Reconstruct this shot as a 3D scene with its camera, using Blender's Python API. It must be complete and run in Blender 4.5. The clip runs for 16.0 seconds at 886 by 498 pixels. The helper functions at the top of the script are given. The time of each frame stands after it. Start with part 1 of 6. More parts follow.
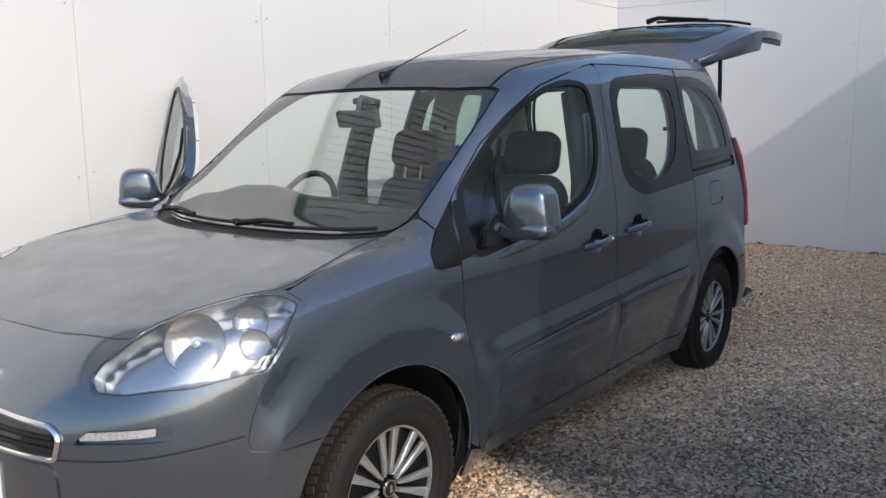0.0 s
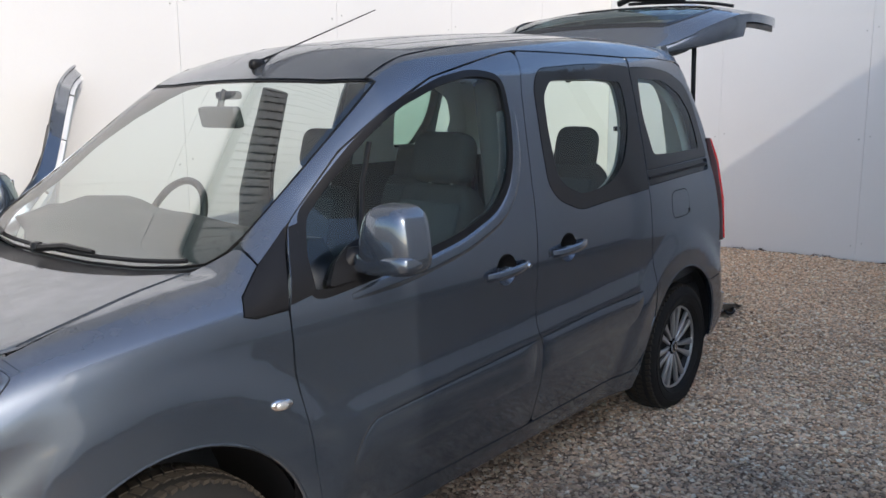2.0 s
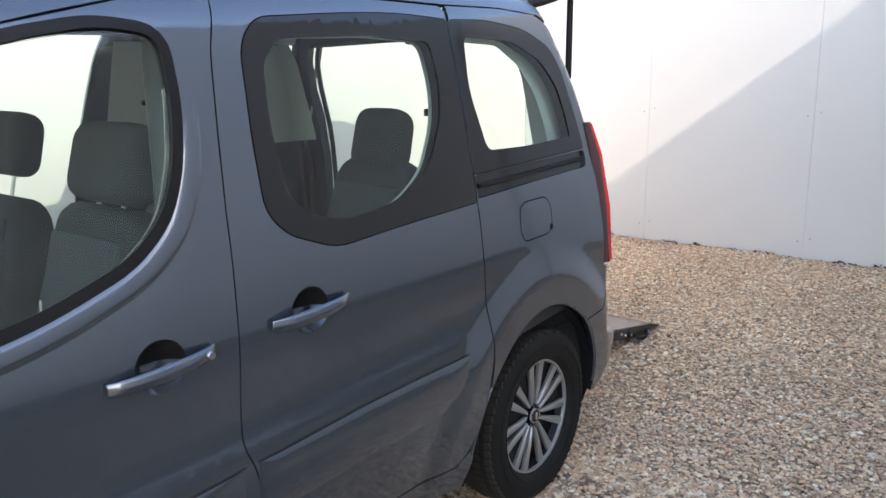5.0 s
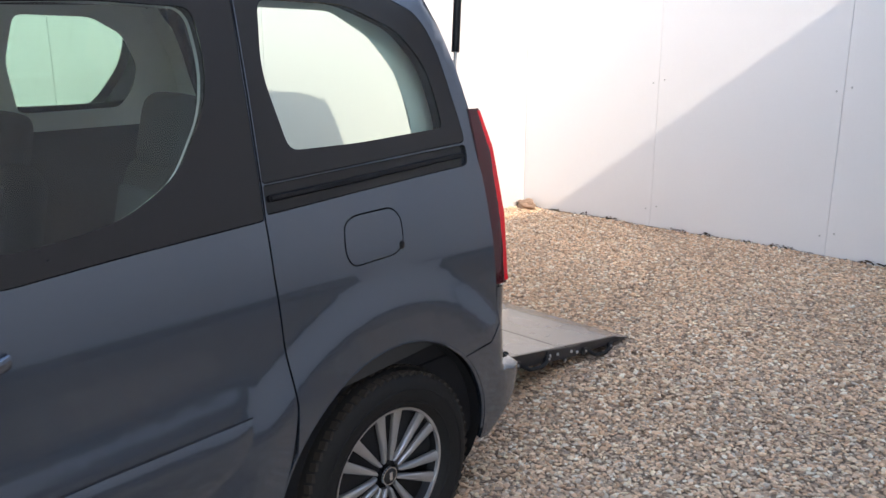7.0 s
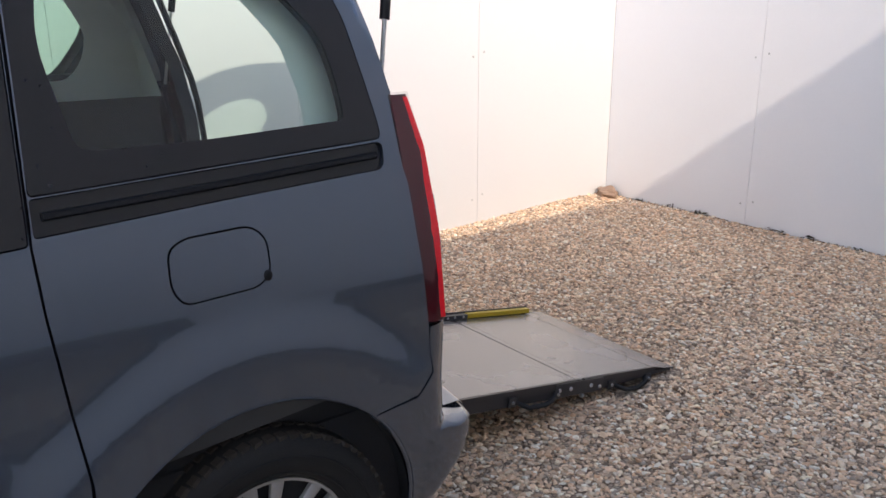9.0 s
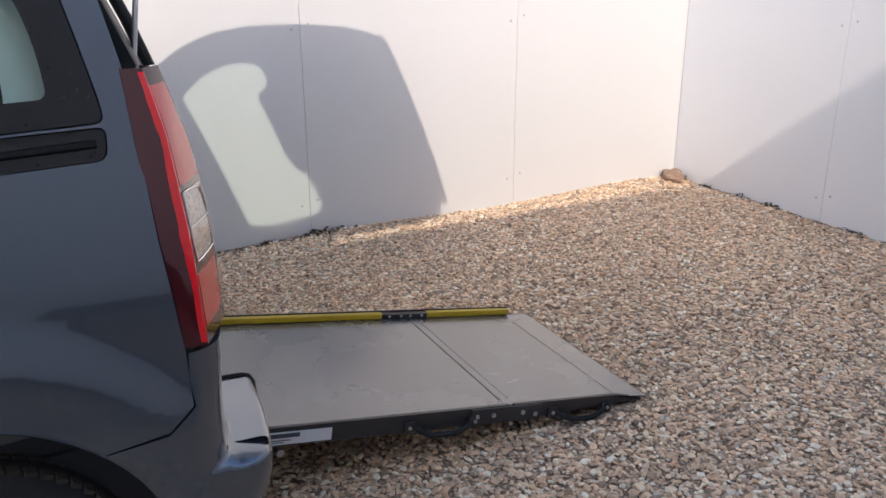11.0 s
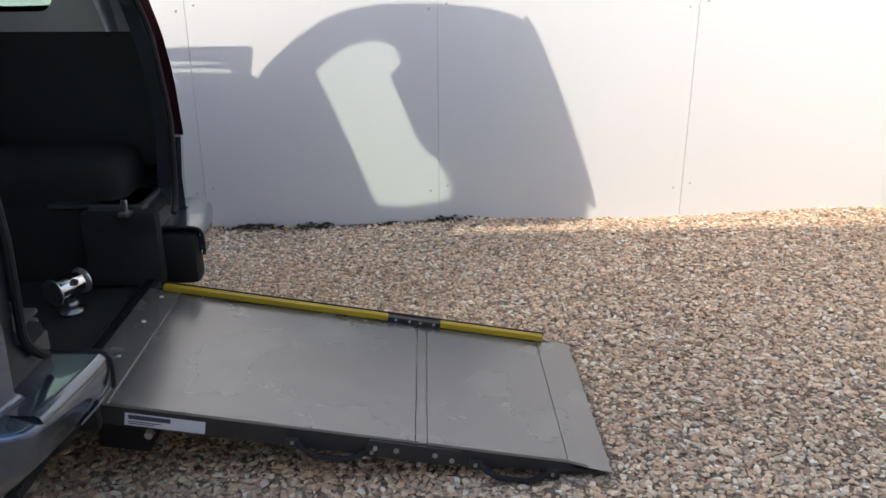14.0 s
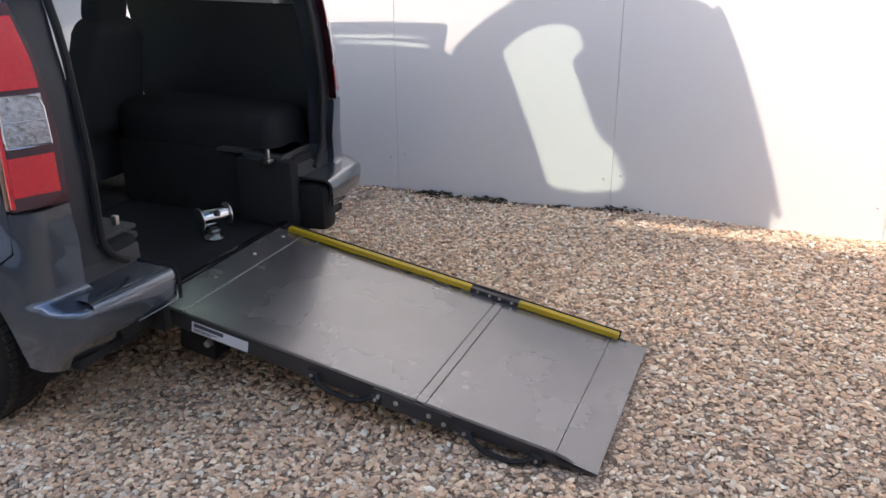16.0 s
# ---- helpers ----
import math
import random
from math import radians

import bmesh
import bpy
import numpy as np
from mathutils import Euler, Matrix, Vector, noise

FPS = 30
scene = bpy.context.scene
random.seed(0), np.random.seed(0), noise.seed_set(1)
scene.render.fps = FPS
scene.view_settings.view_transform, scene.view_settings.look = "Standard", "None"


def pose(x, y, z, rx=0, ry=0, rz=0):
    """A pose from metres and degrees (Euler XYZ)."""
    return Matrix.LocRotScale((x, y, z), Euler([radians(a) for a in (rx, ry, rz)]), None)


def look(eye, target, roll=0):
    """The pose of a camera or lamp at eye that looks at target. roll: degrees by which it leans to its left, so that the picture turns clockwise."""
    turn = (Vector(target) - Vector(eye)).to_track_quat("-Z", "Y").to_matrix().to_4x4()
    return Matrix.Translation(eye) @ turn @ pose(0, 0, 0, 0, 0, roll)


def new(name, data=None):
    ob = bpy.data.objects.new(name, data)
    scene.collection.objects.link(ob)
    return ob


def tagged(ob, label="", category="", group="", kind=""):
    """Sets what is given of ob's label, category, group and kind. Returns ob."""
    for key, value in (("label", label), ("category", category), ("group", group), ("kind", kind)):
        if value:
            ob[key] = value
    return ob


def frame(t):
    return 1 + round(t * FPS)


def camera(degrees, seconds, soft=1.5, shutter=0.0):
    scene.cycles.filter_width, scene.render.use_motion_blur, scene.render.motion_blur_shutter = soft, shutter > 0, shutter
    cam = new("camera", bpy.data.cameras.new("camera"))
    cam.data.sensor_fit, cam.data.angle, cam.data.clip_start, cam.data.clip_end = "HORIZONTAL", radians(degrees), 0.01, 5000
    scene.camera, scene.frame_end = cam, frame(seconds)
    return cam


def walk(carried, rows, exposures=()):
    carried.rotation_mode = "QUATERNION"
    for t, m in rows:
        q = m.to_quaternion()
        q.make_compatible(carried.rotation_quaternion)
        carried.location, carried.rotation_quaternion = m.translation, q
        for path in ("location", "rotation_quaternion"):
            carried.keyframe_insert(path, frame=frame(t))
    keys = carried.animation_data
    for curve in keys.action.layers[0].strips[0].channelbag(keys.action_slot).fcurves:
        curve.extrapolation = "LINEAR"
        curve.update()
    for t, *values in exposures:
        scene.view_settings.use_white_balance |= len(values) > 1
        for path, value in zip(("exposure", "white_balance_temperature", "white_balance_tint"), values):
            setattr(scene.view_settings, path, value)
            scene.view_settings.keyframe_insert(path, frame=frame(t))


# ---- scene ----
cam = camera(56.4, 16.0)
METRES, EYE, TURN = 7.109, 1.57, 38.4
START = pose(0, 2.76, 0, 1.0) @ pose(2.54, -4.59, EYE, 0, 0, TURN)
ROWS = [
    (0.0, 0.0, 0.0, 0.0, -0.23, -10.21, 1.3),
    (0.5, 0.0181, 0.0302, -0.0027, 0.45, -10.3, 1.39),
    (1.0, 0.036, 0.0551, -0.0026, 0.72, -10.5, 1.42),
    (1.5, 0.0594, 0.0773, 0.0002, 1.08, -10.68, 1.14),
    (2.0, 0.0747, 0.0941, 0.0007, 1.7, -10.84, 1.11),
    (2.5, 0.0871, 0.127, -0.0004, 2.07, -11.18, 1.16),
    (3.0, 0.0988, 0.158, 0.0011, 1.33, -11.49, 1.23),
    (3.5, 0.117, 0.1874, -0.0001, 0.12, -11.91, 1.09),
    (4.0, 0.1395, 0.2127, 0.0002, -0.26, -12.32, 0.88),
    (4.5, 0.1553, 0.243, -0.0028, -0.2, -12.69, 0.81),
    (5.0, 0.1715, 0.2702, -0.0023, -0.39, -13.07, 0.97),
    (7.5, 0.2854, 0.381, -0.0001, 6.62, -16.4, 0.76),
    (8.0, 0.303, 0.4012, -0.0, 9.07, -16.86, 0.74),
    (8.5, 0.3164, 0.4311, -0.0039, 11.79, -17.19, 0.78),
    (9.0, 0.3289, 0.4556, -0.0048, 14.13, -17.57, 0.89),
    (9.5, 0.3514, 0.4778, -0.0074, 16.46, -18.0, 0.93),
    (10.0, 0.3759, 0.4975, -0.0074, 19.12, -18.6, 0.99),
    (12.5, 0.4636, 0.6218, -0.0141, 35.0, -20.97, 1.2),
    (13.0, 0.4802, 0.6444, -0.0138, 39.03, -20.93, 1.25),
    (13.5, 0.5072, 0.6657, -0.0121, 44.21, -20.89, 1.28),
    (14.0, 0.5242, 0.6855, -0.0123, 50.37, -20.94, 1.39),
    (14.5, 0.537, 0.7173, -0.0137, 55.59, -21.06, 1.38),
    (15.0, 0.5512, 0.7391, -0.0122, 60.93, -21.1, 1.38),
    (15.5, 0.5809, 0.7633, -0.0123, 67.72, -21.13, 1.35),
    (16.0, 0.5946, 0.7861, -0.0148, 74.26, -21.39, 1.43),
]
walk(cam, [(t, START @ pose(METRES * x, METRES * y, METRES * z, 90 + pitch, roll, yaw)) for t, x, y, z, yaw, pitch, roll in ROWS],
     [(0.0, 0.92, 6500, 10), (1.5, 1.04, 6500, 10), (2.5, 1.24, 6550, 11), (3.5, 1.55, 6650, 12), (4.2, 1.80, 6850, 11), (5.0, 1.92, 6950, 10),
      (8.0, 1.76, 6850, 14), (10.0, 1.42, 6700, 15), (12.5, 1.48, 6480, 10), (14.0, 1.56, 6450, 9), (15.0, 1.62, 6500, 10), (16.0, 1.88, 6620, 14)])

# ---- daylight: clear sky and a low sun over the building behind the walk ----
SUN_WAY = Vector((-1.0, 0.30, -0.75)).normalized()
world = bpy.data.worlds.new("sky")
scene.world = world
world.use_nodes = True
sky = world.node_tree.nodes.new("ShaderNodeTexSky")
sky.sky_type, sky.sun_disc = "NISHITA", False
sky.sun_elevation = math.asin(-SUN_WAY.z)
sky.sun_rotation = math.atan2(-SUN_WAY.x, -SUN_WAY.y)
sky.dust_density, sky.ozone_density = 1.3, 1.1
back = world.node_tree.nodes["Background"]
back.inputs["Strength"].default_value = 0.15
world.node_tree.links.new(sky.outputs["Color"], back.inputs["Color"])
sun = new("sun", bpy.data.lights.new("sun", "SUN"))
sun.data.energy, sun.data.angle, sun.data.color = 1.04, radians(0.6), (1.0, 0.905, 0.775)
sun.matrix_world = look((0, 0, 0), SUN_WAY)


# ---- materials ----
def material(name, colour, rough=0.5, metal=0.0, coat=0.0, grain=None, bump=0.0, vary=0.0, spec=0.5, island=None, mottle=None):
    """grain: (scale, detail) of the fine noise; vary: how far it shifts the colour; mottle: (scale, amount) of the broad stains."""
    m = bpy.data.materials.new(name)
    m.use_nodes = True
    t, b = m.node_tree, m.node_tree.nodes["Principled BSDF"]
    b.inputs["Roughness"].default_value, b.inputs["Metallic"].default_value = rough, metal
    b.inputs["Coat Weight"].default_value, b.inputs["Coat Roughness"].default_value = coat, 0.03
    b.inputs["Specular IOR Level"].default_value = spec
    rgb = t.nodes.new("ShaderNodeRGB")
    rgb.outputs[0].default_value = (*colour, 1)
    out = rgb.outputs[0]
    place = t.nodes.new("ShaderNodeTexCoord").outputs["Object"]

    def darken(out, fac, low, high):
        ramp = t.nodes.new("ShaderNodeMapRange")
        ramp.inputs["To Min"].default_value, ramp.inputs["To Max"].default_value = low, high
        t.links.new(fac, ramp.inputs["Value"])
        mix = t.nodes.new("ShaderNodeMix")
        mix.data_type, mix.blend_type = "RGBA", "MULTIPLY"
        mix.inputs["Factor"].default_value = 1
        t.links.new(out, mix.inputs["A"])
        t.links.new(ramp.outputs["Result"], mix.inputs["B"])
        return mix.outputs["Result"]

    if grain:
        n = t.nodes.new("ShaderNodeTexNoise")
        n.inputs["Scale"].default_value, n.inputs["Detail"].default_value = grain
        t.links.new(place, n.inputs["Vector"])
        if vary:
            out = darken(out, n.outputs["Fac"], 1 - vary, 1 + vary)
        if bump:
            h = t.nodes.new("ShaderNodeBump")
            h.inputs["Strength"].default_value, h.inputs["Distance"].default_value = bump, 0.004
            t.links.new(n.outputs["Fac"], h.inputs["Height"])
            t.links.new(h.outputs["Normal"], b.inputs["Normal"])
    if mottle:
        n = t.nodes.new("ShaderNodeTexNoise")
        n.inputs["Scale"].default_value, n.inputs["Detail"].default_value = mottle[0], 5
        t.links.new(place, n.inputs["Vector"])
        out = darken(out, n.outputs["Fac"], 1 - mottle[1], 1 + mottle[1])
        r = t.nodes.new("ShaderNodeMapRange")
        r.inputs["To Min"].default_value, r.inputs["To Max"].default_value = rough * 0.8, min(1, rough * 1.25)
        t.links.new(n.outputs["Fac"], r.inputs["Value"])
        t.links.new(r.outputs["Result"], b.inputs["Roughness"])
    if island:
        geo = t.nodes.new("ShaderNodeNewGeometry")
        ramp = t.nodes.new("ShaderNodeValToRGB")
        ramp.color_ramp.interpolation = "LINEAR"
        while len(ramp.color_ramp.elements) < len(island):
            ramp.color_ramp.elements.new(0.5)
        for i, (e, c) in enumerate(zip(ramp.color_ramp.elements, island)):
            e.position, e.color = i / (len(island) - 1), (*c, 1)
        t.links.new(geo.outputs["Random Per Island"], ramp.inputs["Fac"])
        mix = t.nodes.new("ShaderNodeMix")
        mix.data_type, mix.blend_type = "RGBA", "MULTIPLY"
        mix.inputs["Factor"].default_value = 1
        t.links.new(out, mix.inputs["A"])
        t.links.new(ramp.outputs["Color"], mix.inputs["B"])
        out = mix.outputs["Result"]
    t.links.new(out, b.inputs["Base Color"])
    return m


def glass(name, tint, gloss=0.02, face=0.10):
    """A clear pane: tinted see-through with a Fresnel mirror on it."""
    m = bpy.data.materials.new(name)
    m.use_nodes = True
    t = m.node_tree
    t.nodes.remove(t.nodes["Principled BSDF"])
    see, shine, mix, edge, power, fres = (t.nodes.new("ShaderNode" + k) for k in ("BsdfTransparent", "BsdfGlossy", "MixShader", "LayerWeight", "Math", "Math"))
    see.inputs["Color"].default_value = (*tint, 1)
    shine.inputs["Roughness"].default_value = gloss
    power.operation, fres.operation = "POWER", "MULTIPLY_ADD"
    edge.inputs["Blend"].default_value, power.inputs[1].default_value = 0.5, 4.5
    fres.inputs[1].default_value, fres.inputs[2].default_value = 0.9, face
    t.links.new(edge.outputs["Facing"], power.inputs[0])
    t.links.new(power.outputs[0], fres.inputs[0])
    t.links.new(fres.outputs[0], mix.inputs[0])
    t.links.new(see.outputs[0], mix.inputs[1])
    t.links.new(shine.outputs[0], mix.inputs[2])
    t.links.new(mix.outputs[0], t.nodes["Material Output"].inputs["Surface"])
    return m


def car_paint():
    m = material("grey_blue_metallic_paint", (0.102, 0.127, 0.166), 0.25, 0.78, 1.0, (900, 2), 0.0, 0.12)
    m.node_tree.nodes["Principled BSDF"].inputs["Coat IOR"].default_value = 1.6
    m.node_tree.nodes["Principled BSDF"].inputs["Coat Roughness"].default_value = 0.06
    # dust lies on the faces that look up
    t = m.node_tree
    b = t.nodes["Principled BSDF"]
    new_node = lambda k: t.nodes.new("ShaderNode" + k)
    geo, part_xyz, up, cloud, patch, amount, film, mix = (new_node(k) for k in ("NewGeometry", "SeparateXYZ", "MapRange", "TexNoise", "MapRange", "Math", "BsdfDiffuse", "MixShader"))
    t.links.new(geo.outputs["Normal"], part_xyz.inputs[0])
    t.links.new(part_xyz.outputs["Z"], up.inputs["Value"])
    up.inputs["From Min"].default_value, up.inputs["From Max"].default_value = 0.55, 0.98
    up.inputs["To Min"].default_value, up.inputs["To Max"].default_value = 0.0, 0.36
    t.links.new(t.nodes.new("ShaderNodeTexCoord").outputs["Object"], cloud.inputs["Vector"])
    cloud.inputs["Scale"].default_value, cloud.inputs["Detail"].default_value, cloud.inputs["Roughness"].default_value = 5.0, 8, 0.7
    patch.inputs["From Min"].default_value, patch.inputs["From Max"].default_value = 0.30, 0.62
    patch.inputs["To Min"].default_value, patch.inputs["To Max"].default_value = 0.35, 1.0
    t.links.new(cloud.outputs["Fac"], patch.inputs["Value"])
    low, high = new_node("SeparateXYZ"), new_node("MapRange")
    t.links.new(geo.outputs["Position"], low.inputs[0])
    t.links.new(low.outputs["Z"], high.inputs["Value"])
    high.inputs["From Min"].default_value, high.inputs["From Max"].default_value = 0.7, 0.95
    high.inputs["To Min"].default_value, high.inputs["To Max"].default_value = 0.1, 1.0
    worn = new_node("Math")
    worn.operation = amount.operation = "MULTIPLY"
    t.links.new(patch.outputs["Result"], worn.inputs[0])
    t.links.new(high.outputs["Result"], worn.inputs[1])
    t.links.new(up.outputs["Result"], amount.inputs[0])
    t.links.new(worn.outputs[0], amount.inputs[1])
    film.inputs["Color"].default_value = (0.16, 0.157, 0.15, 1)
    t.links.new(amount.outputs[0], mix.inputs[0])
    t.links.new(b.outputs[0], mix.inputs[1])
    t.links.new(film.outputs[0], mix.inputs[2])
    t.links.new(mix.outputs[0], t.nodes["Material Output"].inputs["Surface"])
    return m


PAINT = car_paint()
BLACK_GLOSS = material("black_gloss_plastic", (0.012, 0.012, 0.014), 0.10, coat=0.15, spec=0.4, grain=(60, 3), vary=0.1)
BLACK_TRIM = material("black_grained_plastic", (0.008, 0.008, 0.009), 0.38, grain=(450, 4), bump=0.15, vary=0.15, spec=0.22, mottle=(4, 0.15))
RUBBER = material("black_rubber", (0.013, 0.013, 0.014), 0.6, grain=(300, 3), bump=0.2, vary=0.15, spec=0.3)
TYRE = material("tyre_rubber", (0.014, 0.0135, 0.013), 0.7, grain=(180, 4), bump=0.3, vary=0.2, spec=0.25, mottle=(8, 0.25))
DUSTY_TREAD = material("dusty_tread_rubber", (0.040, 0.034, 0.028), 0.85, grain=(120, 4), bump=0.3, vary=0.3, spec=0.2, mottle=(6, 0.3))
JOINT = material("grey_wall_backing", (0.50, 0.50, 0.49), 0.7, grain=(40, 3), vary=0.1)
# near-black that stands in for the shade in open gaps
SHADOW_GAP = material("gap_shade_black", (0.01, 0.01, 0.012), 0.7, grain=(40, 3), vary=0.2)
CHROME = material("bright_chrome", (0.75, 0.76, 0.78), 0.12, 1.0, grain=(30, 2), vary=0.04)
SILVER = material("silver_wheel_paint", (0.42, 0.425, 0.43), 0.36, 0.7, 0.3, (200, 3), vary=0.08, mottle=(9, 0.08))
STEEL = material("bare_steel", (0.55, 0.55, 0.54), 0.3, 1.0, grain=(120, 4), vary=0.1, bump=0.1)
SCREEN_GLASS = glass("windscreen_glass", (0.80, 0.90, 0.86), face=0.17)
SIDE_GLASS = glass("green_tinted_glass", (0.72, 0.86, 0.80), face=0.07)
LENS = glass("clear_lens", (0.93, 0.94, 0.95), 0.03)
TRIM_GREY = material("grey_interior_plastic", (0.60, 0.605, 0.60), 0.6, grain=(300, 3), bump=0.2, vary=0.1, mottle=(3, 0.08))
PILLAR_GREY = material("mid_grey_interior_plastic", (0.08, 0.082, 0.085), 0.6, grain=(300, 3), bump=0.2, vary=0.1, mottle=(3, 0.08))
LINING = material("pale_roof_lining", (0.42, 0.42, 0.41), 0.9, grain=(500, 2), bump=0.2, vary=0.08, mottle=(2, 0.06))
DARK_TRIM = material("charcoal_interior_plastic", (0.044, 0.045, 0.048), 0.55, grain=(350, 3), bump=0.3, vary=0.15, mottle=(3, 0.12))
CLOTH = material("charcoal_seat_cloth", (0.032, 0.034, 0.039), 0.95, grain=(260, 2), bump=0.2, vary=0.12, mottle=(6, 0.15))
CLOTH_MID = material("blue_grey_seat_cloth", (0.052, 0.060, 0.072), 0.95, grain=(240, 2), bump=0.2, vary=0.12, mottle=(6, 0.12))
CARPET = material("black_carpet", (0.034, 0.034, 0.036), 1.0, spec=0.05, grain=(600, 3), bump=0.6, vary=0.35, mottle=(5, 0.2))
RED_LENS = material("red_lamp_plastic", (0.70, 0.014, 0.022), 0.12, coat=0.8, grain=(90, 2), vary=0.15)
DARK_RED = material("smoked_red_lamp_plastic", (0.060, 0.004, 0.008), 0.1, coat=0.9, grain=(90, 2), vary=0.15)
WHITE_LENS = material("clear_lamp_plastic", (0.55, 0.55, 0.55), 0.15, 0.6, 0.8, grain=(140, 3), vary=0.6, bump=0.5)
RIBBED_LENS = material("silvered_ribbed_lens", (0.42, 0.42, 0.43), 0.16, 0.85, 0.8, grain=(75, 5), vary=0.9, bump=1.0)
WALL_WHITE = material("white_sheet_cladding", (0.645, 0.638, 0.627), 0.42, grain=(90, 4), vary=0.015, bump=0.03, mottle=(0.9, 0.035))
# same sheets on the end wall, missing light lifted into the colour
LIFTED_WHITE = material("lightened_white_sheet_cladding", (0.78, 0.775, 0.77), 0.42, grain=(90, 4), vary=0.015, bump=0.03, mottle=(0.9, 0.03))
CLADDING = material("white_profiled_cladding", (0.80, 0.80, 0.79), 0.55, grain=(40, 4), vary=0.08, mottle=(0.7, 0.08))
RAMP_DECK = material("grey_grit_deck", (0.165, 0.163, 0.168), 0.26, 0.55, 0.5, grain=(420, 6), bump=0.10, vary=0.3, spec=0.9, mottle=(4.2, 0.3))
RAMP_DECK.node_tree.nodes["Principled BSDF"].inputs["Coat Roughness"].default_value = 0.15
RAMP_EDGE = material("black_ramp_frame", (0.025, 0.025, 0.027), 0.4, grain=(250, 4), vary=0.2, bump=0.2, mottle=(7, 0.15))
YELLOW = material("yellow_safety_paint", (0.43, 0.305, 0.014), 0.45, grain=(200, 4), vary=0.12, bump=0.1, mottle=(6, 0.1))
LABEL_WHITE = material("white_label_film", (0.62, 0.64, 0.67), 0.35, grain=(120, 3), vary=0.05)
INK = material("dark_ink", (0.05, 0.06, 0.08), 0.6, grain=(200, 2), vary=0.1)


def gravel_bed():
    """Small stones packed side by side with dark gaps, under the loose ones."""
    m = material("gravel_bed", (0.2, 0.15, 0.11), 0.9)
    t, b = m.node_tree, m.node_tree.nodes["Principled BSDF"]
    place = t.nodes.new("ShaderNodeTexCoord").outputs["Object"]
    cells, edge, tone, gap, mix, mul, rise = (t.nodes.new("ShaderNode" + k) for k in ("TexVoronoi", "TexVoronoi", "ValToRGB", "MapRange", "Mix", "SeparateColor", "Bump"))
    edge.feature = "DISTANCE_TO_EDGE"
    for v in (cells, edge):
        v.inputs["Scale"].default_value = 52
        t.links.new(place, v.inputs["Vector"])
    t.links.new(cells.outputs["Color"], mul.inputs[0])
    t.links.new(mul.outputs[0], tone.inputs["Fac"])
    shades = [(0.24, 0.165, 0.115), (0.44, 0.32, 0.22), (0.60, 0.46, 0.33), (0.34, 0.24, 0.165), (0.66, 0.53, 0.40)]
    while len(tone.color_ramp.elements) < len(shades):
        tone.color_ramp.elements.new(0.5)
    for k, (e, c) in enumerate(zip(tone.color_ramp.elements, shades)):
        e.position, e.color = k / (len(shades) - 1), (*c, 1)
    gap.inputs["From Max"].default_value, gap.inputs["To Min"].default_value = 0.16, 0.45
    t.links.new(edge.outputs["Distance"], gap.inputs["Value"])
    mix.data_type, mix.blend_type = "RGBA", "MULTIPLY"
    mix.inputs["Factor"].default_value = 1
    t.links.new(tone.outputs["Color"], mix.inputs["A"])
    t.links.new(gap.outputs["Result"], mix.inputs["B"])
    t.links.new(mix.outputs["Result"], b.inputs["Base Color"])
    rise.inputs["Strength"].default_value, rise.inputs["Distance"].default_value = 0.8, 0.012
    t.links.new(gap.outputs["Result"], rise.inputs["Height"])
    t.links.new(rise.outputs["Normal"], b.inputs["Normal"])
    return m


EARTH = gravel_bed()
STONE = material("gravel_stone", (1.0, 0.94, 0.82), 0.75, grain=(90, 4), bump=0.3, vary=0.22, mottle=(1.1, 0.22),
                 island=[(0.234, 0.165, 0.130), (0.640, 0.461, 0.334), (0.883, 0.677, 0.519), (0.436, 0.327, 0.259), (0.914, 0.776, 0.620), (0.689, 0.455, 0.310), (0.588, 0.479, 0.401), (0.939, 0.909, 0.833), (0.329, 0.257, 0.215), (0.812, 0.596, 0.448), (0.539, 0.369, 0.265), (0.920, 0.822, 0.654)])


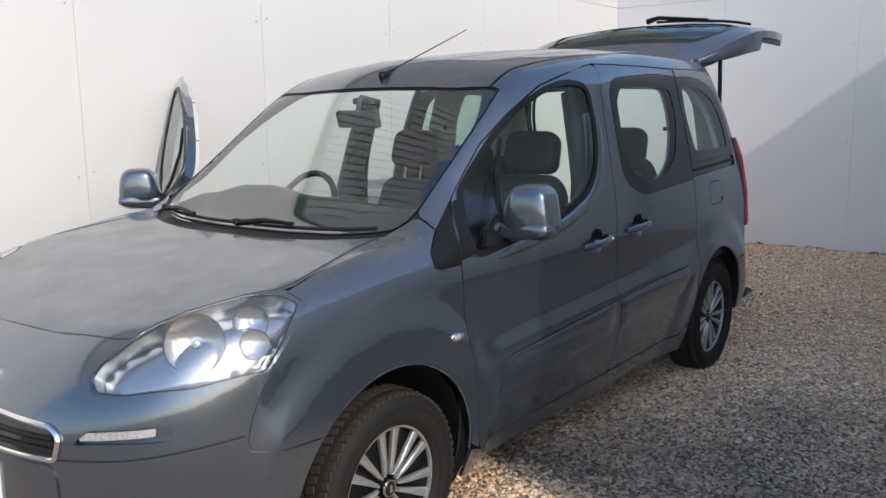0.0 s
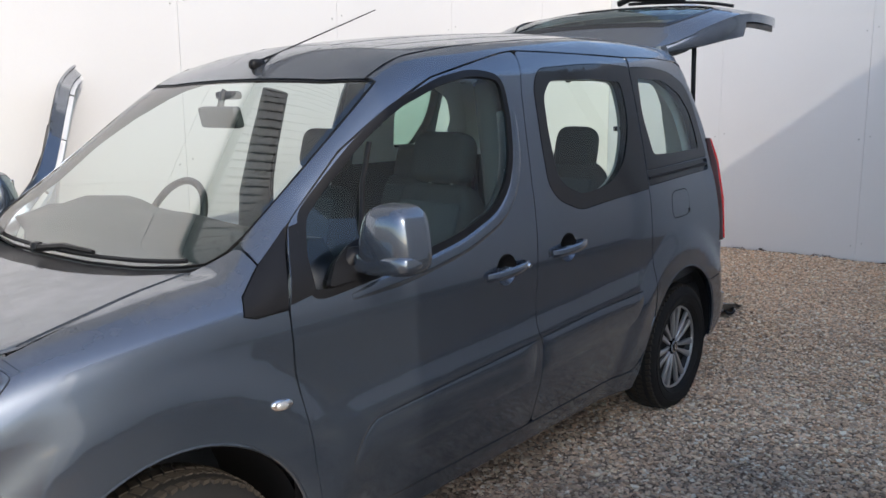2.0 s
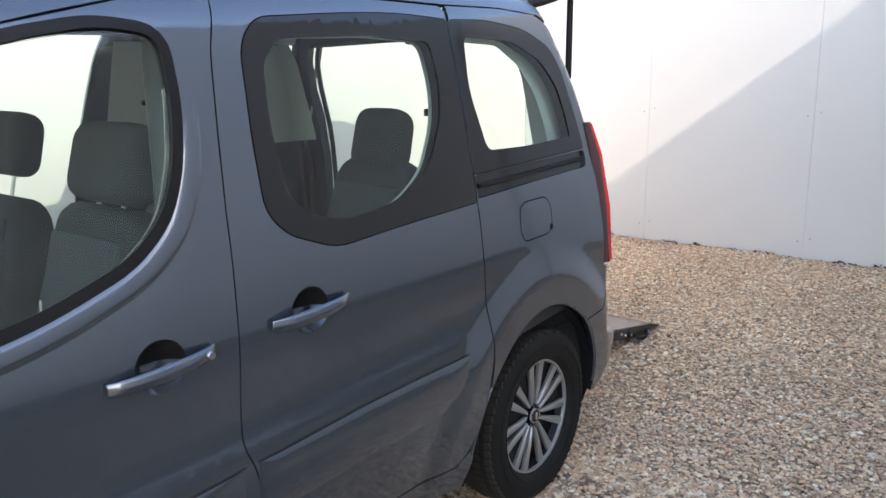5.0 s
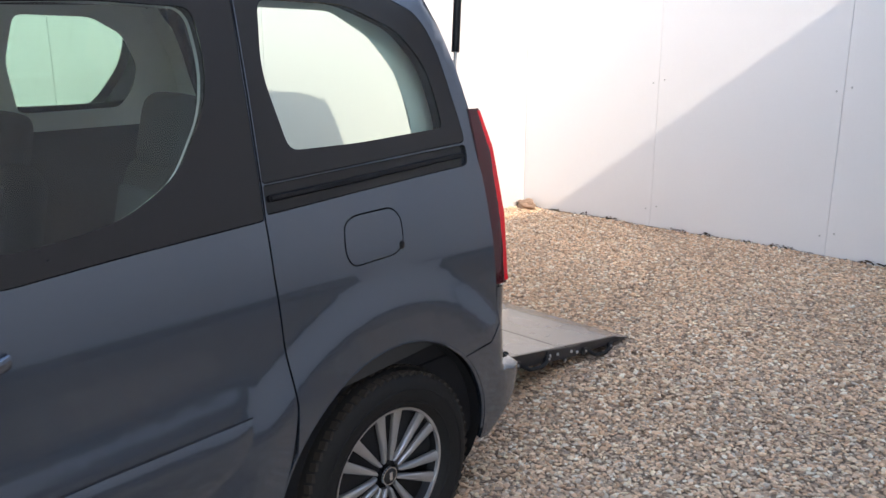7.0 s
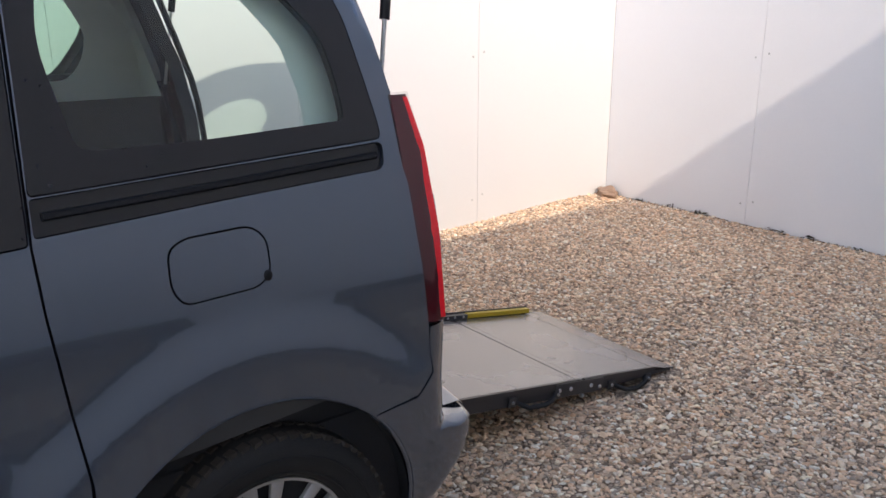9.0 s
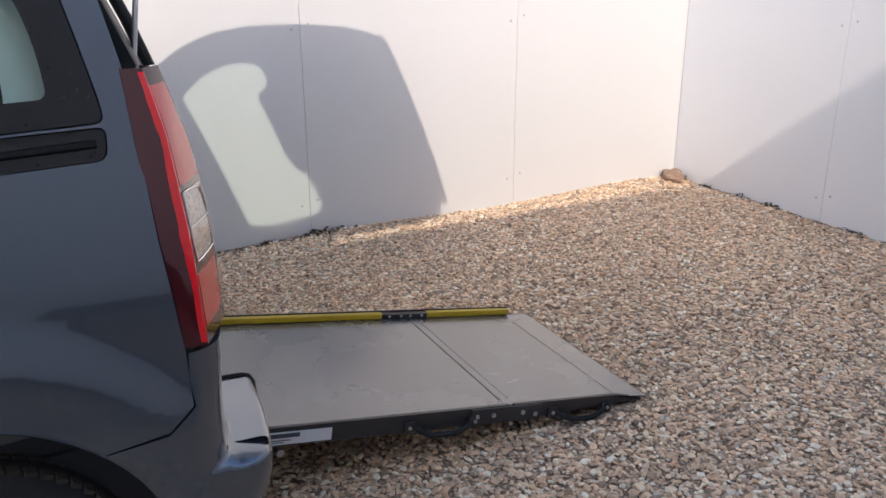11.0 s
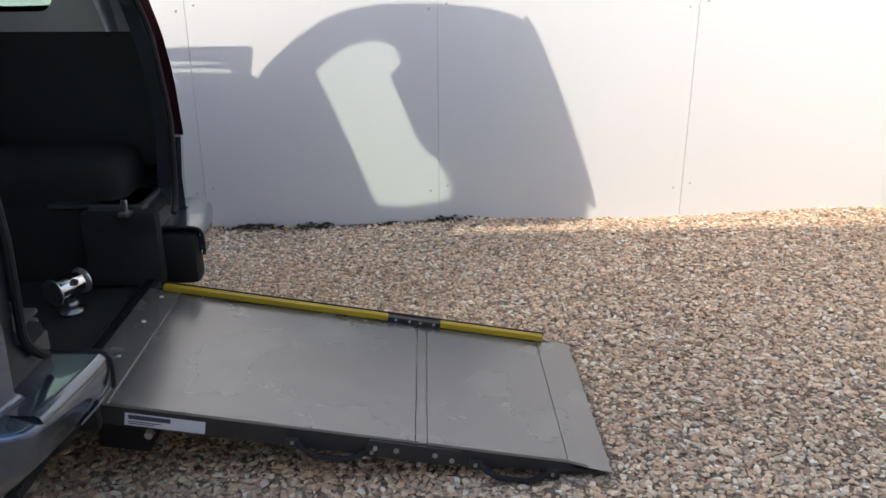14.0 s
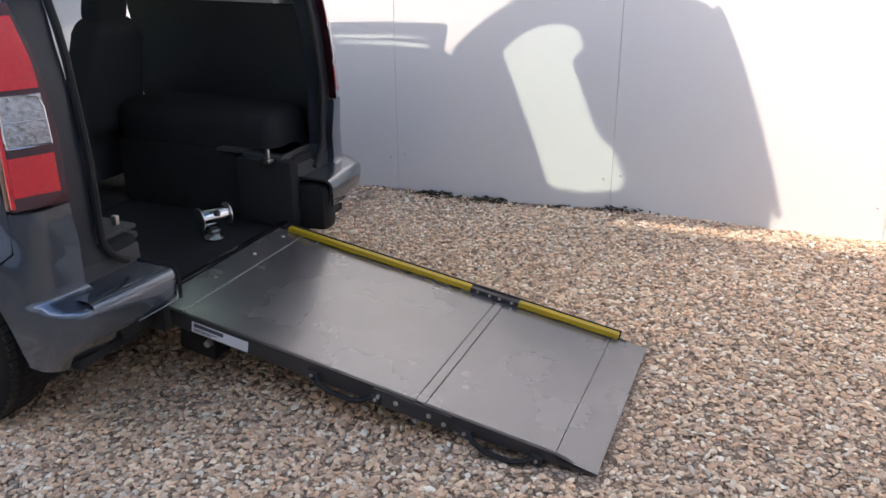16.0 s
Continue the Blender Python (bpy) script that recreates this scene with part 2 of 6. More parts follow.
def shaded_lane(m, near, far):
    """Gravel beside the car, greyer than towards the end wall, shade darkened in."""
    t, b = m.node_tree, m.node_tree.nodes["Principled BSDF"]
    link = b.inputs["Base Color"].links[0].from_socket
    geo, xyz, cloud, wander, ramp, tint, shade_mix = (t.nodes.new("ShaderNode" + k) for k in ("NewGeometry", "SeparateXYZ", "TexNoise", "Math", "MapRange", "HueSaturation", "Mix"))
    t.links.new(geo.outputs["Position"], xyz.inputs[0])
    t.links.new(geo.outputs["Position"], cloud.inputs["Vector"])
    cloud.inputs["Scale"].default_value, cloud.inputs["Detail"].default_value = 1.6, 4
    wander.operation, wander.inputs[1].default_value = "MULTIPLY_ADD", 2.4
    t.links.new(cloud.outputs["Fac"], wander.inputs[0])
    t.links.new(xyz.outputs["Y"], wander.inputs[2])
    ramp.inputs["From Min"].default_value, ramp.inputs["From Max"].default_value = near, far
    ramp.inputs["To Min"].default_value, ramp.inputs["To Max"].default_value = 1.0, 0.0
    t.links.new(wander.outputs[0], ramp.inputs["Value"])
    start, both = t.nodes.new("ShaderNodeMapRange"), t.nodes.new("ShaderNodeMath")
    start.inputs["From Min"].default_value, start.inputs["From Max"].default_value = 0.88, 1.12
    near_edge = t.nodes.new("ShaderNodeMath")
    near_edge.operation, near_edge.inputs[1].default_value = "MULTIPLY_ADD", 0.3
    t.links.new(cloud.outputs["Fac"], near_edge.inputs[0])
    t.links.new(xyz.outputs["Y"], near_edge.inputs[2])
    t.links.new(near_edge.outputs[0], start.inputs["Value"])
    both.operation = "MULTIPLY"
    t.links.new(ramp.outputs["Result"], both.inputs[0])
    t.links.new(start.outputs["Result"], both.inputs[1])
    # grey tone, lowered in value to stand in for the deep shade
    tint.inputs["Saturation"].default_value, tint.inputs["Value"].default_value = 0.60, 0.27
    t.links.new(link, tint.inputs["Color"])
    shade_mix.data_type = "RGBA"
    t.links.new(both.outputs[0], shade_mix.inputs["Factor"])
    t.links.new(link, shade_mix.inputs["A"])
    t.links.new(tint.outputs["Color"], shade_mix.inputs["B"])
    t.links.new(shade_mix.outputs["Result"], b.inputs["Base Color"])


shaded_lane(STONE, 2.2, 3.9)
shaded_lane(EARTH, 2.2, 3.9)
LEAF_LITTER = material("dead_leaves", (1, 1, 1), 0.85, grain=(60, 3), vary=0.3, island=[(0.05, 0.035, 0.022), (0.10, 0.065, 0.035), (0.04, 0.05, 0.02), (0.02, 0.017, 0.014), (0.14, 0.09, 0.05)])
ROCK = material("brown_rock", (0.30, 0.20, 0.14), 0.85, grain=(45, 6), bump=0.8, vary=0.35, mottle=(9, 0.2))
REFLECTION_DARK = material("dark_reflection_band", (0.09, 0.088, 0.085), 0.8, grain=(60, 4), bump=0.3, vary=0.2, mottle=(1.2, 0.15))
ROOF_STEEL = material("grey_profiled_steel", (0.20, 0.205, 0.21), 0.5, 0.2, grain=(30, 4), vary=0.1, mottle=(0.8, 0.08))


# ---- the car's skin, as a field ----
def smooth(a, b, v):
    t = np.clip((v - a) / (b - a), 0.0, 1.0)
    return t * t * (3 - 2 * t)


def profile(pairs, soften):
    """A softened curve through a short table of (place, value)."""
    a = np.array(pairs, float)
    s = np.linspace(a[0, 0] - 0.5, a[-1, 0] + 0.5, 1200)
    v = np.interp(s, a[:, 0], a[:, 1])
    lo = (a[1, 1] - a[0, 1]) / (a[1, 0] - a[0, 0])
    hi = (a[-1, 1] - a[-2, 1]) / (a[-1, 0] - a[-2, 0])
    v = np.where(s < a[0, 0], a[0, 1] + (s - a[0, 0]) * lo, np.where(s > a[-1, 0], a[-1, 1] + (s - a[-1, 0]) * hi, v))
    step = s[1] - s[0]
    k = np.exp(-0.5 * (np.arange(-150, 151) * step / soften) ** 2)
    pad = np.concatenate([v[0] + (np.arange(-150, 0)) * (v[1] - v[0]), v, v[-1] + np.arange(1, 151) * (v[-1] - v[-2])])
    v = np.convolve(pad, k / k.sum(), "valid")
    return lambda q: np.interp(q, s, v)


AXLE_F, AXLE_R, HUB = -0.03, 2.765, 0.315
flank = profile([(0.15, 0.81), (0.22, 0.845), (0.3, 0.868), (0.4, 0.884), (0.55, 0.896), (0.62, 0.901), (0.70, 0.8945), (0.80, 0.893), (0.92, 0.897), (1.05, 0.889),
                 (1.15, 0.872), (1.3, 0.835), (1.45, 0.796), (1.6, 0.755), (1.7, 0.726), (1.8, 0.69)], 0.03)
bonnet_line = profile([(-1.0, 0.72), (-0.95, 0.77), (-0.86, 0.85), (-0.72, 0.92), (-0.5, 0.97), (-0.3, 1.012), (0.0, 1.058), (0.3, 1.09)], 0.05)
roof_line = profile([(0.6, 1.57), (0.93, 1.695), (1.1, 1.727), (1.4, 1.766), (1.8, 1.803), (2.2, 1.83), (2.7, 1.84), (3.1, 1.82)], 0.1)
nose_line = profile([(0.15, -0.88), (0.3, -0.945), (0.45, -0.965), (0.62, -0.965), (0.75, -0.95), (0.85, -0.91)], 0.04)
tail_line = profile([(0.2, 3.24), (0.3, 3.34), (0.38, 3.425), (0.44, 3.438), (0.475, 3.436), (0.483, 3.425), (0.4885, 3.40), (0.4915, 3.346), (0.500, 3.338), (0.62, 3.338), (0.74, 3.348), (0.85, 3.35), (1.1, 3.335),
                     (1.3, 3.29), (1.5, 3.205), (1.62, 3.14), (1.75, 3.07)], 0.006)


def half_width(y, z):
    b = flank(z)
    b = b - 0.115 * smooth(1.6, 0.2, y) * smooth(0.96, 1.25, z)
    b = b - 0.05 * smooth(0.1, -0.9, y)
    b = b - (0.014 + 0.021 * smooth(0.82, 1.18, z)) * smooth(2.4, 3.3, y)
    rf, rr = np.hypot(y - AXLE_F, z - HUB), np.hypot(y - AXLE_R, z - HUB)
    # the doors swell to the rubbing strips and draw in towards the sills
    doors, over = smooth(0.42, 0.58, y) * smooth(2.44, 2.26, y), z - (0.567 + 0.05 * y)
    b = b + doors * (0.010 * smooth(0.12, 0.0, over) * smooth(-0.28, -0.05, over) - 0.030 * smooth(0.52, 0.24, z))
    return b + 0.021 * smooth(0.63, 0.50, rf) + 0.021 * smooth(0.62, 0.49, rr)


def top_height(x, y):
    bonnet = bonnet_line(y) - 0.003 * (x / 0.75) ** 2
    screen = 1.07 + (y - 0.165 - 0.05 * (x / 0.72) ** 2) * 0.755
    roof = roof_line(y) - 0.075 * (x / 0.7) ** 2
    low = np.maximum(bonnet, screen) + 0.25 * np.maximum(0.03 - np.abs(bonnet - screen), 0) ** 2 / 0.03
    k = 0.09
    return np.minimum(roof, low) - 0.25 * np.maximum(k - np.abs(roof - low), 0) ** 2 / k


def body_field(x, y, z):
    """Below nought inside the car's skin; its panels lie where it is nought."""
    x = np.abs(x)
    r = 0.085 + 0.06 * smooth(0.3, -0.5, y) - 0.03 * smooth(2.6, 3.1, y)
    slope = np.where(y < 0.95, 1.2, 1.02)
    gs = [x - half_width(y, z), (z - top_height(x, y)) / slope,
          nose_line(z) + 0.34 * (x / 0.88) ** 3 - y, y - tail_line(z) + 0.05 * (x / 0.85) ** 4]
    biggest = np.maximum.reduce(gs)
    rounded = np.sqrt(sum(np.maximum(g + r, 0) ** 2 for g in gs)) - r
    return np.where(biggest > -r, rounded, biggest)


def on_body(p, axis):
    """Points n x 3 moved along an axis (0 side, 1 nose, 2 top, 3 tail) on to the skin."""
    p = np.array(p, float)
    col = axis if axis < 3 else 1
    inside = {0: 0.0, 1: 1.0, 2: 0.3, 3: 1.5}[axis]
    outside = {0: 1.3, 1: -1.6, 2: 2.3, 3: 4.2}[axis]
    a, b = np.full(len(p), inside), np.full(len(p), outside)
    for _ in range(42):
        m = (a + b) / 2
        p[:, col] = m
        neg = body_field(p[:, 0], p[:, 1], p[:, 2]) < 0
        a, b = np.where(neg, m, a), np.where(neg, b, m)
    p[:, col] = a
    return p


def body_normal(p):
    e, n = 0.006, np.zeros_like(p)
    for i in range(3):
        d = np.zeros(3)
        d[i] = e
        u, v = p + d, p - d
        n[:, i] = body_field(u[:, 0], u[:, 1], u[:, 2]) - body_field(v[:, 0], v[:, 1], v[:, 2])
    return n / np.maximum(np.linalg.norm(n, axis=1, keepdims=True), 1e-9)


# ---- building helpers ----
def mesh_part(name, verts, faces, mat, parent=None, label="", smooth=True, normals=None):
    """One mesh object from vertices and faces, under a thing or a part."""
    me = bpy.data.meshes.new(name)
    me.from_pydata([tuple(map(float, v)) for v in verts], [], [tuple(map(int, f)) for f in faces])
    me.materials.append(mat)
    me.polygons.foreach_set("use_smooth", [smooth] * len(me.polygons))
    if normals is not None:
        me.normals_split_custom_set(normals)
    me.update()
    ob = new(name, me)
    ob.parent = parent
    if label:
        tagged(ob, label)
    return ob


def part(name, bm, mat, parent=None, label="", smooth=True, sharp=40):
    """Links a bmesh as one mesh object under a thing or a part."""
    bmesh.ops.recalc_face_normals(bm, faces=bm.faces)
    me = bpy.data.meshes.new(name)
    for f in bm.faces:
        f.smooth = smooth
    if smooth:
        for e in bm.edges:
            e.smooth = len(e.link_faces) == 2 and e.calc_face_angle(0) < radians(sharp)
    bm.to_mesh(me)
    bm.free()
    me.materials.append(mat)
    ob = new(name, me)
    ob.parent = parent
    if label:
        tagged(ob, label)
    return ob


def thing(name, label, category, place=(0, 0, 0), group="", kind=""):
    ob = new(name)
    ob.location = place
    ob.empty_display_size = 0.1
    return tagged(ob, label, category, group, kind)


def box(x0, x1, y0, y1, z0, z1, bevel=0.0, bm=None, seg=2, m=None):
    x0, x1, y0, y1, z0, z1 = min(x0, x1), max(x0, x1), min(y0, y1), max(y0, y1), min(z0, z1), max(z0, z1)
    bm = bm or bmesh.new()
    made = bmesh.ops.create_cube(bm, size=1)["verts"]
    for v in made:
        v.co = Vector(((x0 + x1) / 2 + v.co.x * (x1 - x0), (y0 + y1) / 2 + v.co.y * (y1 - y0), (z0 + z1) / 2 + v.co.z * (z1 - z0)))
        if m:
            v.co = m @ v.co
    if bevel:
        edges = list({e for v in made for e in v.link_edges})
        bmesh.ops.bevel(bm, geom=edges, offset=bevel, segments=seg, affect="EDGES", profile=0.6)
    return bm


def tube(points, radius, sides=8, bm=None, closed=False, ends=True):
    """A round bar along points; radius may be one number or one for each point."""
    bm = bm or bmesh.new()
    pts = [Vector(p) for p in points]
    rad = radius if isinstance(radius, (list, tuple)) else [radius] * len(pts)
    rings, n = [], len(pts)
    last = None
    for i, p in enumerate(pts):
        a, b = pts[(i - 1) % n if closed else max(i - 1, 0)], pts[(i + 1) % n if closed else min(i + 1, n - 1)]
        way = (b - a).normalized()
        if last is None:
            last = way.orthogonal().normalized()
        side = (last - way * last.dot(way)).normalized()
        last = side
        up = way.cross(side)
        rings.append([bm.verts.new(p + (side * math.cos(t) + up * math.sin(t)) * rad[i]) for t in [2 * math.pi * k / sides for k in range(sides)]])
    for i in range(n if closed else n - 1):
        r, s = rings[i], rings[(i + 1) % n]
        for k in range(sides):
            bm.faces.new((r[k], r[(k + 1) % sides], s[(k + 1) % sides], s[k]))
    if ends and not closed:
        bm.faces.new(rings[0][::-1])
        bm.faces.new(rings[-1])
    return bm


def lathe(section, steps, bm=None, m=None, closed=False):
    """Turns (radius, along) pairs about the x axis."""
    bm = bm or bmesh.new()
    rings = []
    for k in range(steps):
        a = 2 * math.pi * k / steps
        ring = [Vector((h, r * math.cos(a), r * math.sin(a))) for r, h in section]
        rings.append([bm.verts.new(m @ v if m else v) for v in ring])
    for k in range(steps):
        r, s = rings[k], rings[(k + 1) % steps]
        for i in range(len(section) - (0 if closed else 1)):
            j = (i + 1) % len(section)
            bm.faces.new((r[i], r[j], s[j], s[i]))
    return bm


def rounded(points, radius=0.02, steps=5):
    """A polygon with its corners rounded; a third value in a point is that corner's own radius."""
    out, n = [], len(points)
    for i, p in enumerate(points):
        r = p[2] if len(p) > 2 else radius
        p0, p1, p2 = Vector(points[i - 1][:2]), Vector(p[:2]), Vector(points[(i + 1) % n][:2])
        a, b = p0 - p1, p2 - p1
        r = min(r, a.length * 0.48, b.length * 0.48)
        if r < 0.002:
            out.append(tuple(p1))
            continue
        a, b = p1 + a.normalized() * r, p1 + b.normalized() * r
        for k in range(steps + 1):
            t = k / steps
            out.append(tuple(a * (1 - t) ** 2 + p1 * 2 * t * (1 - t) + b * t * t))
    return out


def grown(loop, by):
    """A closed loop moved outward by so much."""
    area = sum(a[0] * b[1] - b[0] * a[1] for a, b in zip(loop, loop[1:] + loop[:1]))
    s = 1 if area > 0 else -1
    out, n = [], len(loop)
    for i in range(n):
        p0, p1, p2 = Vector(loop[i - 1]), Vector(loop[i]), Vector(loop[(i + 1) % n])
        t = (p1 - p0).normalized() + (p2 - p1).normalized()
        t = t.normalized() if t.length > 1e-6 else (p1 - p0).normalized()
        out.append((p1.x + t.y * s * by, p1.y - t.x * s * by))
    return out


def arc(cy, cz, r, a0, a1, n=14):
    return [(cy + r * math.cos(radians(a0 + (a1 - a0) * k / n)), cz + r * math.sin(radians(a0 + (a1 - a0) * k / n))) for k in range(n + 1)]


# ---- the yard: gravel, two white walls, the building behind ----
WALL_X, WALL_Y = -1.86, 6.96


def ground_height(x, y):
    """The gravel rises a little towards the end wall."""
    x, y = np.asarray(x, float), np.asarray(y, float)
    rise = 0.04 * smooth(3.2, 4.8, y) + 0.03 * smooth(4.8, 7.0, y)
    lumps = 0.012 * np.sin(x * 2.3 + 0.6) * np.sin(y * 1.9 + 1.0) + 0.008 * np.sin(x * 5.1 + y * 3.7)
    near_car = smooth(1.15, 1.6, np.abs(x)) * 0.7 + 0.3
    return rise + lumps * near_car * smooth(-1.0, 0.5, y)


def build_ground():
    xs = np.concatenate([[-400, -60, -12], np.linspace(-4, 5, 91), [12, 60, 400]])
    ys = np.concatenate([[-400, -60, -12], np.linspace(-4, 8, 121), [14, 60, 400]])
    gx, gy = np.meshgrid(xs, ys)
    gz = ground_height(gx, gy)
    gz = np.where((np.abs(gx) > 10) | (gy < -6) | (gy > 9), 0.0, gz)
    w = len(xs)
    verts = np.stack([gx.ravel(), gy.ravel(), gz.ravel()], 1)
    faces = [(j * w + i, j * w + i + 1, (j + 1) * w + i + 1, (j + 1) * w + i) for j in range(len(ys) - 1) for i in range(w - 1)]
    tagged(mesh_part("ground", verts, faces, EARTH), "sandy gravel bed of the yard", "ground", kind="structure")


build_ground()


def build_wall(name, label, seams, x_of, top=3.52, sheet=None):
    """White sheets side by side with open joints, on a dark backing, with screws beside the joints."""
    wall = tagged(part(name, box(*x_of(seams[0] - 0.2, seams[-1] + 0.2, -0.3, top, -0.16, -0.010)), JOINT), label, "wall", kind="structure")
    for a, b in zip(seams, seams[1:]):
        for z0, z1 in ((-0.1, 2.615), (2.621, top)):
            part("panel", box(*x_of(a + 0.001, b - 0.001, z0, z1, -0.010, 0.0), bevel=0.001, seg=1), sheet or WALL_WHITE, wall, smooth=False)
    screw = None
    for s in seams[1:-1]:
        for z in (0.22, 1.17, 2.1):
            for d in (-0.045, 0.045):
                e = x_of(s + d, s + d, z + d * 0.3, z, 0.0, 0.0)
                p = Vector((e[0], e[2], e[4]))
                if screw is None:
                    bm = bmesh.new()
                    bmesh.ops.create_uvsphere(bm, u_segments=8, v_segments=5, radius=0.007)
                    screw = part("screw", bm, JOINT, wall)
                    screw.location = p
                else:
                    q = new("screw", screw.data)
                    q.parent, q.location = wall, p
    return wall


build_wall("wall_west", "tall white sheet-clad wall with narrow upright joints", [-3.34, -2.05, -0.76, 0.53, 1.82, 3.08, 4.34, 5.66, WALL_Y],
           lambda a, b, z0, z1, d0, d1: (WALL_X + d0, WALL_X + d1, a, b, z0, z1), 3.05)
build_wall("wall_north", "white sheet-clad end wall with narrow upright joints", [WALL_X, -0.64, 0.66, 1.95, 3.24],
           lambda a, b, z0, z1, d0, d1: (a, b, WALL_Y - d1, WALL_Y - d0, z0, z1), sheet=LIFTED_WHITE)

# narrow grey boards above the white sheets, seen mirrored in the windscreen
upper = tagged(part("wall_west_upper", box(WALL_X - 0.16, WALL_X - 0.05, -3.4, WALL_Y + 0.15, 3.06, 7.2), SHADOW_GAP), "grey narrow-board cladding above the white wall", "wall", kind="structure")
bm = bmesh.new()
for k in range(158):
    y = -3.38 + k * 0.066
    box(WALL_X - 0.049, WALL_X - 0.012, y, y + 0.053, 3.10, 7.2, bm=bm)
boards = part("board", bm, ROOF_STEEL, upper, smooth=False)
tagged(boards, kind="stuff")
part("gutter", tube([(WALL_X + 0.03, -3.4, 3.075), (WALL_X + 0.03, WALL_Y, 3.075)], 0.045, 12), BLACK_TRIM, upper)


def build_hall():
    """The hall behind the walk: its eave and corner throw the shade over the yard."""
    x0, y0, eave = 3.4, 0.07, 3.75
    hall = thing("building", "white sheet-clad building beside the gravel yard", "building", (x0 + 4, 10, 0))
    m = Matrix.Translation((-x0 - 4, -10, 0))
    part("wall", box(x0, x0 + 8, y0, 22, -0.1, eave, m=m), CLADDING, hall)
    # unseen strip, added to darken what the car's flank mirrors
    part("reflection_band", box(x0 - 0.012, x0 - 0.001, y0 + 0.01, 22, -0.1, 0.2, m=m), REFLECTION_DARK, hall, "unseen dark band, added for the car's reflections")
    part("roof", box(x0 - 0.03, x0 + 8.05, y0 - 0.03, 18, eave, eave + 0.05, 0.01, m=m), CLADDING, hall)


build_hall()


# ---- panels cut from the car's skin ----
def view(d, up):
    """A direction in which a flat outline is laid on the skin: origin, across, up, outward."""
    d = Vector(d).normalized()
    across = Vector(up).cross(d).normalized()
    return np.array((0.0, 1.2, 0.7)), np.array(across), np.array(d.cross(across)), np.array(d)


SIDE = (np.array((0.0, 0.0, 0.0)), np.array((0.0, 1, 0)), np.array((0.0, 0, 1)), np.array((1.0, 0, 0)))
TOP = (np.array((0.0, 0.0, 0.45)), np.array((1.0, 0, 0)), np.array((0.0, 1, 0)), np.array((0.0, 0, 1)))
TAIL = (np.array((0.0, 1.5, 0.0)), np.array((1.0, 0, 0)), np.array((0.0, 0, 1)), np.array((0.0, 1, 0)))
SHOULDER = (np.array((0.0, 0.0, 0.3)), np.array((0.0, 1, 0)), np.array((-0.66, 0, 0.75)), np.array((0.75, 0, 0.66)))
NOSE = (np.array((0.0, 0.2, 0.0)), np.array((0.8, 0.6, 0)), np.array((0.0, 0, 1)), np.array((0.6, -0.8, 0)))
STERN = (np.array((0.0, 2.6, 0.0)), np.array((-0.8, 0.6, 0)), np.array((0.0, 0, 1)), np.array((0.6, 0.8, 0)))
_d = np.array((0.62, -0.62, 0.48)) / np.linalg.norm((0.62, -0.62, 0.48))
_a = np.array((0.7071, 0.7071, 0.0))
LAMP_EYE = (np.array((0.3, -0.1, 0.5)), _a, np.cross(_d, _a) * -1, _d)


def flat_of(points, way):
    o, a, b, d = way
    r = []
    for p in points:
        q = np.array(p[:3], float) - o
        r.append((float(q @ a), float(q @ b), *p[3:]))
    return r


def lay(uv, way, lift=0.0):
    """Flat places laid on the skin: points and outward normals."""
    o, a, b, d = way
    uv = np.asarray(uv, float)
    base = o + uv[:, :1] * a + uv[:, 1:2] * b
    lo, hi = np.full(len(uv), 0.0), np.full(len(uv), 2.6)
    for _ in range(40):
        m = (lo + hi) / 2
        p = base + m[:, None] * d
        neg = body_field(p[:, 0], p[:, 1], p[:, 2]) < 0
        lo, hi = np.where(neg, m, lo), np.where(neg, hi, m)
    p = base + lo[:, None] * d
    n = body_normal(p)
    return p + n * lift, n


def cut_flat(outer, holes, cell):
    """A flat sheet with holes, cut into small cells."""
    bm = bmesh.new()
    edges = []
    for loop in (outer, *holes):
        vs = [bm.verts.new((u, v, 0)) for u, v in loop]
        edges += [bm.edges.new((vs[i - 1], vs[i])) for i in range(len(vs))]
    bmesh.ops.triangle_fill(bm, use_beauty=True, use_dissolve=False, edges=edges)
    for axis in (0, 1):
        lo, hi = min(v.co[axis] for v in bm.verts), max(v.co[axis] for v in bm.verts)
        n = max(1, int((hi - lo) / cell))
        for k in range(1, n + 1):
            at = Vector((0, 0, 0))
            at[axis] = lo + (hi - lo) * k / (n + 1)
            no = Vector((0, 0, 0))
            no[axis] = 1
            bmesh.ops.bisect_plane(bm, geom=bm.verts[:] + bm.edges[:] + bm.faces[:], plane_co=at, plane_no=no, dist=1e-5)
    return bm


